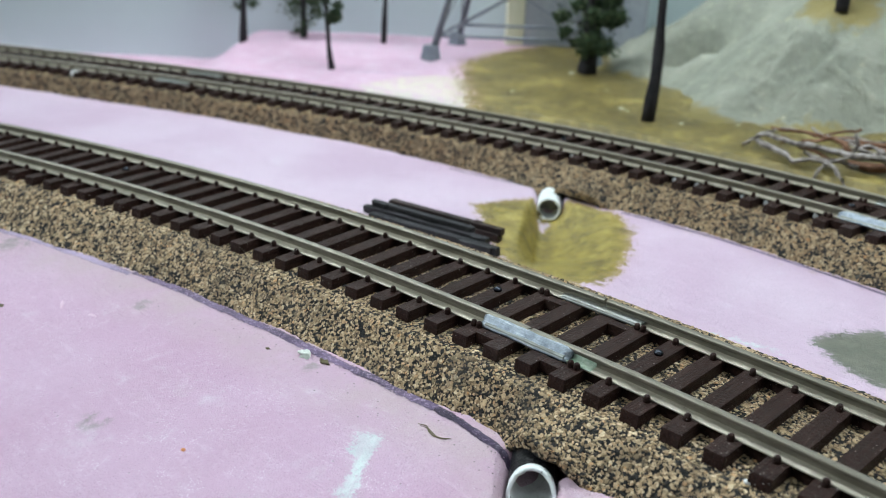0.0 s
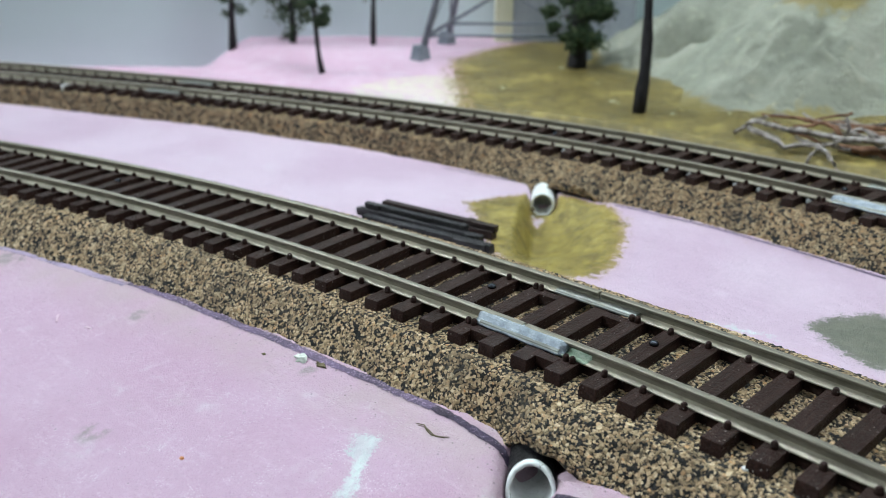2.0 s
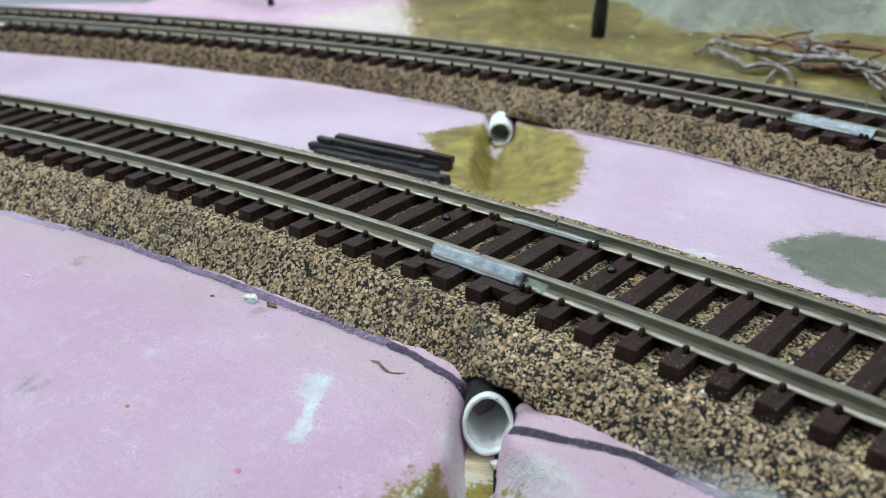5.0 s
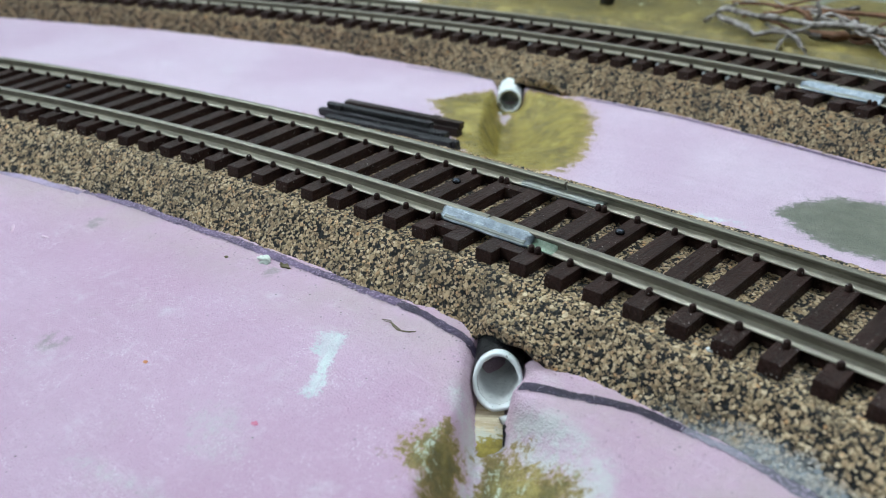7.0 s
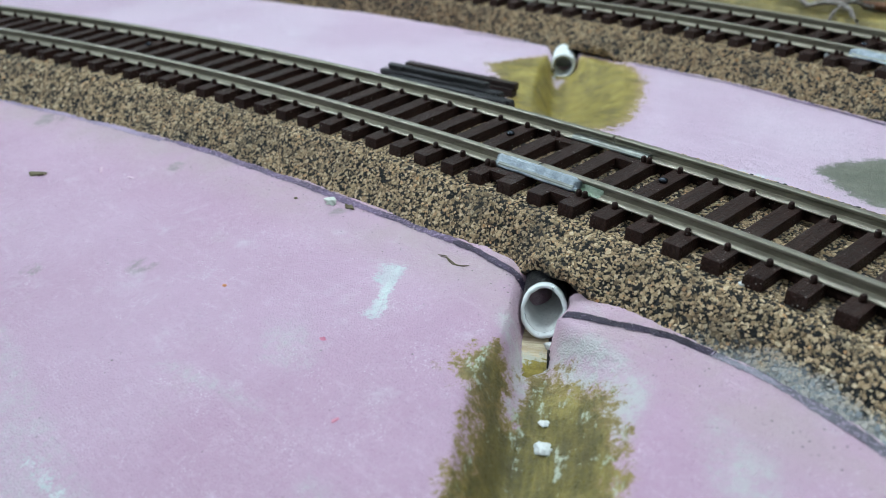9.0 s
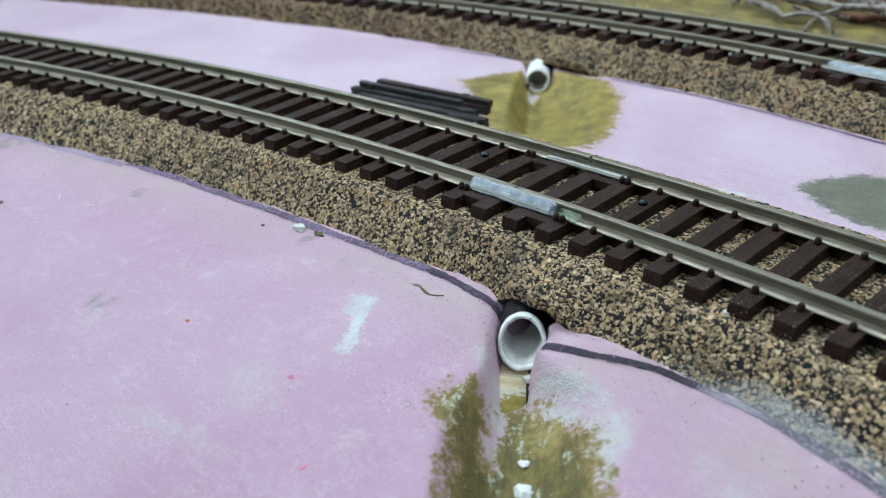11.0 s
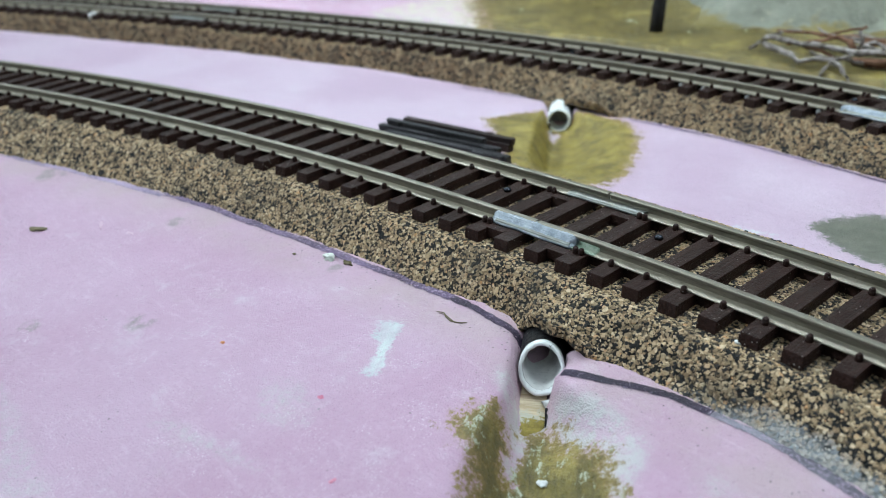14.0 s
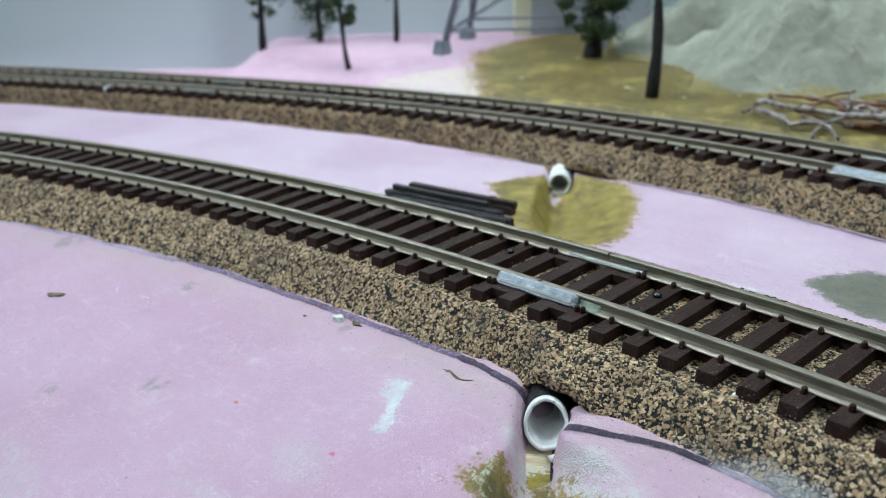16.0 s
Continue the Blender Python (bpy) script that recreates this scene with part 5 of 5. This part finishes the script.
# ---- trees ----
def tree(x, y, height, girth, crown, label, lean=(0, 0), seed=1, leaves=1500, flare=1.6, kink=0.05):
    z = max(ground_at(x, y), float(hill_height(np.array([x]), np.array([y]))[0]))
    r = random.Random(seed)
    root = thing("tree", label, "tree", (x, y, z), "model trees")
    bm = bmesh.new()
    pts = [(x + lean[0] * t + kink * math.sin(t * 9 + seed) * t, y + lean[1] * t + 0.05 * math.cos(t * 6 + seed) * t, z - 0.05 + height * t) for t in np.linspace(0, 1, 12)]
    limb(bm, pts, [girth * (flare if i == 0 else 1.15 if i == 1 else 1.0 - 0.065 * i) for i in range(12)], 10, 0.45, seed)
    low, rad = crown
    for k in range(9):
        t = (low + 0.1 + 0.07 * k) / 1.0
        if t > 0.97:
            break
        i = min(10, int(t * 11))
        p = Vector(pts[i])
        a = r.uniform(0, 6.28)
        q = p + Vector((math.cos(a) * rad * 0.75, math.sin(a) * rad * 0.75, r.uniform(0.1, 0.4)))
        limb(bm, [p, p.lerp(q, 0.5) + Vector((0, 0, 0.06)), q], [girth * 0.35, girth * 0.22, girth * 0.1], 6, 0.2, k)
    part("trunk", bm, BARK, root)
    verts, faces = [], []
    clumps = []
    for k in range(46):
        t = low + (1.06 - low) * r.random() ** 0.9
        i = min(11, int(t * 11))
        p = Vector(pts[i])
        w = rad * (0.5 + 0.7 * math.sin(math.pi * min(1, max(0.08, (t - low) / (1.08 - low)))))
        a = r.uniform(0, 6.28)
        s = w * math.sqrt(r.random())
        clumps.append((p + Vector((math.cos(a) * s, math.sin(a) * s, r.uniform(-0.12, 0.12))), r.uniform(0.1, 0.24) * rad / 0.6))
    for _ in range(leaves):
        c, w = r.choice(clumps)
        o = Vector((r.gauss(0, 1), r.gauss(0, 1), r.gauss(0, 0.8))) * w * 0.6
        a, b = Vector((r.gauss(0, 1), r.gauss(0, 1), r.gauss(0, 1))).normalized(), Vector((r.gauss(0, 1), r.gauss(0, 1), r.gauss(0, 1))).normalized()
        b = a.cross(b).normalized()
        n = a.cross(b) * 0.01
        s, i = r.uniform(0.025, 0.055), len(verts)
        verts += [c + o + a * s, c + o + b * s * 0.7, c + o - a * s, c + o - b * s * 0.7, c + o + n * 1.5]
        faces += [(i, i + 1, i + 4), (i + 1, i + 2, i + 4), (i + 2, i + 3, i + 4), (i + 3, i, i + 4), (i + 3, i + 2, i + 1, i)]
    adopt(new("crown", mesh_of("crown", verts, faces, LEAVES, smooth=False)), root)
    return root


tree(-15.3, 6.3, 3.6, 0.08, (0.29, 0.5), "thin dark-trunked model tree at the foam's edge", (0.1, 0.2), 2, 2600, 1.3)
tree(-14.56, 7.57, 3.4, 0.075, (0.05, 0.5), "dark green model tree low in leaf", (0.0, 0.1), 3, 3000, 1.3)
tree(-11.67, 6.14, 3.2, 0.052, (0.36, 0.36), "slender leaning model tree on pink foam", (-0.35, -0.2), 4, 3000, 1.3)
tree(-12.86, 8.68, 5.0, 0.06, (0.35, 0.6), "bare straight dark model tree trunk", (0.0, 0.1), 5, 1500, 1.2)
tree(-7.40, 9.43, 2.4, 0.17, (0.22, 0.55), "bushy green model tree with a thick foot", (0.0, 0.0), 6, 10000, 1.25)
tree(-4.72, 7.57, 4.7, 0.107, (0.56, 0.7), "tall model tree with a long bare trunk on olive ground", (0.12, 0.1), 7, 4000, 1.1, 0.16)
tree(-3.0, 10.75, 3.0, 0.10, (0.3, 0.5), "dark-trunked model tree growing on the rock slope", (0.0, 0.1), 8, 1500, 1.2)


# ---- lattice tower ----
def tower(a, b, across, label):
    root = thing("lattice_tower", label, "tower", (*a, ground_at(*a)))
    a, b, w = Vector((*a, 0)), Vector((*b, 0)), Vector((*across, 0))
    feet = [a, b, b + w, a + w]
    top = sum(feet, Vector()) / 4
    for f in feet:
        f.z = ground_at(f.x, f.y)
    z0, h = feet[0].z, 5.5

    def on(i, t):
        p = feet[i % 4].lerp(top, 0.75 * t)
        return Vector((p.x, p.y, feet[i % 4].z * (1 - t) + (z0 + h) * t))

    for i in range(4):
        bm = bmesh.new()
        box(bm, feet[i] + Vector((0, 0, 0.13)), (0.34, 0.34, 0.34), 0.02, taper=0.72)
        part("footing", bm, STEEL, root, smooth=False)
        bm = bmesh.new()
        limb(bm, [on(i, 0.03), on(i, 1)], [0.075, 0.06], 8)
        part("leg", bm, STEEL, root)
    for t in (0.09, 0.4, 0.7, 0.98):
        for i in range(4):
            bm = bmesh.new()
            limb(bm, [on(i, t), on(i + 1, t)], [0.035, 0.035], 6)
            part("crossbar", bm, STEEL, root)
    for lo, hi in ((0.09, 0.4), (0.4, 0.7), (0.7, 0.98)):
        for i in range(4):
            for p, q in ((on(i, lo), on(i + 1, hi)), (on(i + 1, lo), on(i, hi))):
                bm = bmesh.new()
                limb(bm, [p, q], [0.022, 0.022], 6)
                part("brace", bm, STEEL, root)
    return root


tower((-10.58, 8.03), (-11.75, 10.1), (2.62, 2.40), "grey lattice steel tower standing on pink foam")


# ---- dead twigs by the hill ----
def twig(pts, r0, r1, mat, label, seed, forks=()):
    r0, r1 = r0 * 1.12, r1 * 1.12
    root = thing("dead_twig", label, "twig", (*pts[0][:2], ground_at(*pts[0][:2])), "pile of twigs")

    def bent(ps, sd):
        out = []
        for a, b in zip(ps, ps[1:]):
            for t in np.linspace(0, 1, 5)[:-1]:
                v = Vector(a).lerp(Vector(b), float(t))
                out.append(v + 0.05 * noise.noise_vector(v * 2.3 + Vector((sd, 0, 0))) + 0.03 * noise.noise_vector(v * 7.1 + Vector((0, sd, 0))))
        out.append(Vector(ps[-1]))
        return [Vector((v.x, v.y, ground_at(v.x, v.y) + max(v.z, r1))) for v in out]

    def one(ps, a, b, sd):
        bm = bmesh.new()
        q = bent(ps, sd)
        limb(bm, q, [a + (b - a) * i / (len(q) - 1) for i in range(len(q))], 8, 0.6, sd)
        return bm

    part("stem", one(pts, r0, r1, seed), mat, root)
    for i, f in enumerate(forks):
        part("fork", one(f, r0 * 0.6, r1 * 0.5, seed + 3 + i), mat, root)


twig([(-2.81, 7.28, 0.05), (-2.62, 7.46, 0.24), (-1.98, 7.19, 0.28), (-1.11, 7.2, 0.30), (-0.62, 7.38, 0.26), (0.5, 7.4, 0.22), (1.6, 7.6, 0.15)], 0.03, 0.05, TWIG, "bleached grey forked twig lying on olive ground", 2,
     [[(-1.11, 7.2, 0.30), (-1.25, 7.15, 0.2), (-1.38, 7.12, 0.12)], [(-1.15, 7.3, 0.30), (-1.12, 7.32, 0.42), (-1.16, 7.34, 0.56)], [(-2.62, 7.46, 0.24), (-2.5, 7.7, 0.26), (-2.2, 7.9, 0.22)], [(-0.4, 7.4, 0.25), (-0.2, 7.1, 0.16), (0.1, 6.9, 0.06)]])
twig([(-2.6, 7.32, 0.20), (-1.87, 7.0, 0.10), (-1.4, 7.13, 0.12), (-1.2, 6.95, 0.10), (-0.88, 6.84, 0.05)], 0.045, 0.025, TWIG, "grey twig with a bent tip lying on olive ground", 5,
     [[(-1.4, 7.13, 0.12), (-1.5, 6.9, 0.08), (-1.6, 6.8, 0.03)]])
twig([(-2.6, 7.75, 0.24), (-1.9, 7.75, 0.25), (-1.0, 7.9, 0.26), (0.3, 8.0, 0.28)], 0.02, 0.035, TWIG_RED, "thin reddish twig at the back of the pile", 8,
     [[(-1.9, 7.75, 0.25), (-1.6, 7.9, 0.32), (-1.3, 7.95, 0.42)]])
twig([(-1.25, 7.42, 0.05), (-0.5, 7.55, 0.07), (0.4, 7.5, 0.08), (1.4, 7.6, 0.08)], 0.05, 0.065, TWIG_RED, "stout reddish-brown twig on olive ground", 11)
twig([(-0.9, 7.75, 0.24), (-0.35, 7.3, 0.22), (0.3, 6.9, 0.08)], 0.022, 0.03, TWIG, "short pale twig lying across the pile", 14)
pile = random.Random(5)
for k in range(20):
    x0, y0 = pile.uniform(-2.5, 0.8), pile.uniform(7.25, 7.9)
    length, a, z0 = pile.uniform(0.5, 1.3), pile.uniform(-0.5, 0.5), pile.uniform(0.05, 0.3)
    p = [(x0 + length * t * math.cos(a), y0 + length * t * math.sin(a) * 0.6 + pile.uniform(-0.06, 0.06), max(0.03, z0 + pile.uniform(-0.08, 0.08))) for t in (0, 0.3, 0.65, 1)]
    twig(p, pile.uniform(0.012, 0.025), pile.uniform(0.02, 0.035), TWIG if k % 3 else TWIG_RED, "thin broken twig in the pile on olive ground", 20 + k)

# ---- the grey shed by the wall ----
WN = Vector((-0.69, 0.7238, 0))
WT = Vector((0.7238, 0.69, 0))
shed = thing("shed", "plain grey card shed with a cream corner beside the wall", "building", tuple(WN * 16.0 + WT * 0.1 + Vector((0, 0, 0.1))))
turn = Matrix.Rotation(math.atan2(WT.y, WT.x), 3, "Z")
bm = bmesh.new()
box(bm, WN * 16.1 + WT * 1.6 + Vector((0, 0, 2.4)), (3.0, 0.8, 4.6), 0.02, turn=turn)
part("wall", bm, SHED, shed, smooth=False)
bm = bmesh.new()
box(bm, WN * 16.05 + WT * -0.12 + Vector((0, 0, 2.4)), (0.42, 0.8, 4.6), 0.02, turn=turn)
part("corner_board", bm, CREAM, shed, "pale cream corner", smooth=False)


# ---- small litter on the foam ----
def litter(name, x, y, radii, mat, label, category, seed, rough=0.6, turn_by=0.0):
    bm = bmesh.new()
    blob(bm, (0, 0, 0), radii, rough, seed, 3)
    bmesh.ops.transform(bm, matrix=Matrix.Translation((x, y, ground_at(x, y) + radii[2] * 0.3)) @ Matrix.Rotation(turn_by, 4, "Z"), verts=bm.verts)
    tagged(part(name, bm, mat), label, category)


litter("putty_crumb", -2.60, -1.46, (0.06, 0.042, 0.036), PUTTY, "pale green-white crumb of putty by the marker line", "crumb", 1, 0.9)
litter("putty_crumb", -2.38, -1.41, (0.06, 0.025, 0.02), DIRT, "brownish crumb of putty by the marker line", "crumb", 2, 0.9)
litter("orange_crumb", -2.18, -2.94, (0.019, 0.016, 0.009), ORANGE_DOT, "small orange crumb on pink foam", "crumb", 3)
litter("paint_fleck", -0.94, -2.86, (0.028, 0.02, 0.004), RED_DOT, "red fleck of paint on pink foam", "fleck", 4)
litter("paint_fleck", -0.18, -3.35, (0.016, 0.034, 0.004), RED_DOT, "red fleck of paint on pink foam", "fleck", 5)
litter("dirt_fleck", -5.73, -3.04, (0.09, 0.05, 0.02), DIRT, "dark brown fleck of dirt on pink foam", "fleck", 6, 0.9, 0.6)
litter("glue_drop", 0.84, -2.38, (0.07, 0.06, 0.03), GLUE, "white drop of dried glue on olive paint", "glue", 7, 0.6)
litter("glue_drop", 0.69, -2.20, (0.04, 0.035, 0.02), GLUE, "small white drop of dried glue on olive paint", "glue", 8, 0.6)
litter("foam_chip", -14.3, 1.95, (0.16, 0.09, 0.07), PUTTY, "white chip of foam beside the cork", "crumb", 9, 0.8)


litter("foam_shaving", -5.22, -2.55, (0.10, 0.018, 0.005), SHAVING, "pale curl of shaved foam on the pink board", "shaving", 12, 0.8, -0.5)
litter("foam_shaving", -4.75, -2.45, (0.055, 0.02, 0.005), SHAVING, "pale curl of shaved foam on the pink board", "shaving", 14, 0.8, 0.2)
litter("dirt_fleck", -2.95, -1.62, (0.02, 0.015, 0.008), DIRT, "tiny dark fleck of dirt on pink foam", "fleck", 16, 0.8)
for k, (x, y, w) in enumerate(((-5.45, 7.84, 0.11), (-5.3, 7.8, 0.06), (-4.17, 7.76, 0.07), (-4.51, 9.14, 0.09), (-7.69, 7.41, 0.08), (-7.53, 9.1, 0.09), (-6.29, 8.59, 0.05), (-3.4, 8.3, 0.06))):
    litter("pale_crumb", x, y, (w * 0.55, w * 0.4, w * 0.2), CREAM, "pale cream crumb of plaster on olive ground", "crumb", 30 + k, 0.9, k * 0.7)


def fibre(pts, r, label, mat=DIRT):
    bm = bmesh.new()
    limb(bm, [(x, y, ground_at(x, y) + r) for x, y in pts], [r * (0.5 if i in (0, len(pts) - 1) else 1.0) for i in range(len(pts))], 6, 0.6, 3)
    tagged(part("fibre", bm, mat), label, "fibre")


fibre([(-1.10, -1.47), (-1.03, -1.44), (-0.97, -1.48), (-0.90, -1.50), (-0.82, -1.47), (-0.77, -1.43)], 0.0055, "curled dark olive fibre on pink foam")
fibre([(-1.07, -1.475), (-1.00, -1.455), (-0.93, -1.475), (-0.86, -1.49), (-0.79, -1.46)], 0.0045, "thin curled olive fibre on pink foam")

for i, off in ((-11, -0.44), (-10, -0.44), (-8, -0.46), (-3, -0.44), (-2, -0.44), (0, -0.44), (1, -0.44), (3, -0.44)):
    c, n = FAR([(i + 0.5) * PITCH])
    bm = bmesh.new()
    x, y = c[0] + n[0] * (off - 0.12)
    blob(bm, (x, y, BED + 0.04), (0.04, 0.02, 0.045), 0.7, i + 20)
    tagged(part("glue_drop", bm, GLUE_GREY), "drop of dried white glue between sleepers", "glue")
for u, line, off in ((1.31, NEAR, -0.85), (2.35, NEAR, 0.25), (-13.6, FAR, -0.75)):
    c, n = line([u])
    x, y = c[0] + n[0] * off
    bm = bmesh.new()
    k = 0.022 if line is NEAR else 0.09
    blob(bm, (x, y, BED + k * 0.6), (k * 1.2, k, k * 0.9), 0.7, int(u * 10))
    tagged(part("white_crumb", bm, GLUE), "white crumb lying on the cork", "crumb")


# ---- the room ----
def slab(name, centre, size, mat, label, category, turn=None):
    bm = bmesh.new()
    box(bm, centre, size, turn=turn)
    tagged(part(name, bm, mat, smooth=False), label, category, kind="structure")


slab("wall_back", WN * 21.6 + WT * -18 + Vector((0, 0, 46)), (200, 10, 100), WALL, "plain painted blue-grey wall behind the layout", "wall", turn=turn)
slab("wall_front", WN * -80 + WT * -18 + Vector((0, 0, 46)), (200, 10, 100), ROOM, "plain pale room wall", "wall", turn=turn)
slab("wall_left", WT * -113 + WN * -29.2 + Vector((0, 0, 46)), (10, 91.5, 100), ROOM, "plain pale room wall", "wall", turn=turn)
slab("wall_right", WT * 77 + WN * -29.2 + Vector((0, 0, 46)), (10, 91.5, 100), ROOM, "plain pale room wall", "wall", turn=turn)
slab("ceiling", WN * -29.2 + WT * -18 + Vector((0, 0, 99)), (200, 112, 6), ROOM, "plain pale ceiling", "ceiling", turn=turn)
slab("floor", WN * -29.2 + WT * -18 + Vector((0, 0, -7)), (200, 112, 6), ROOM, "plain pale floor under the foam board", "floor", turn=turn)
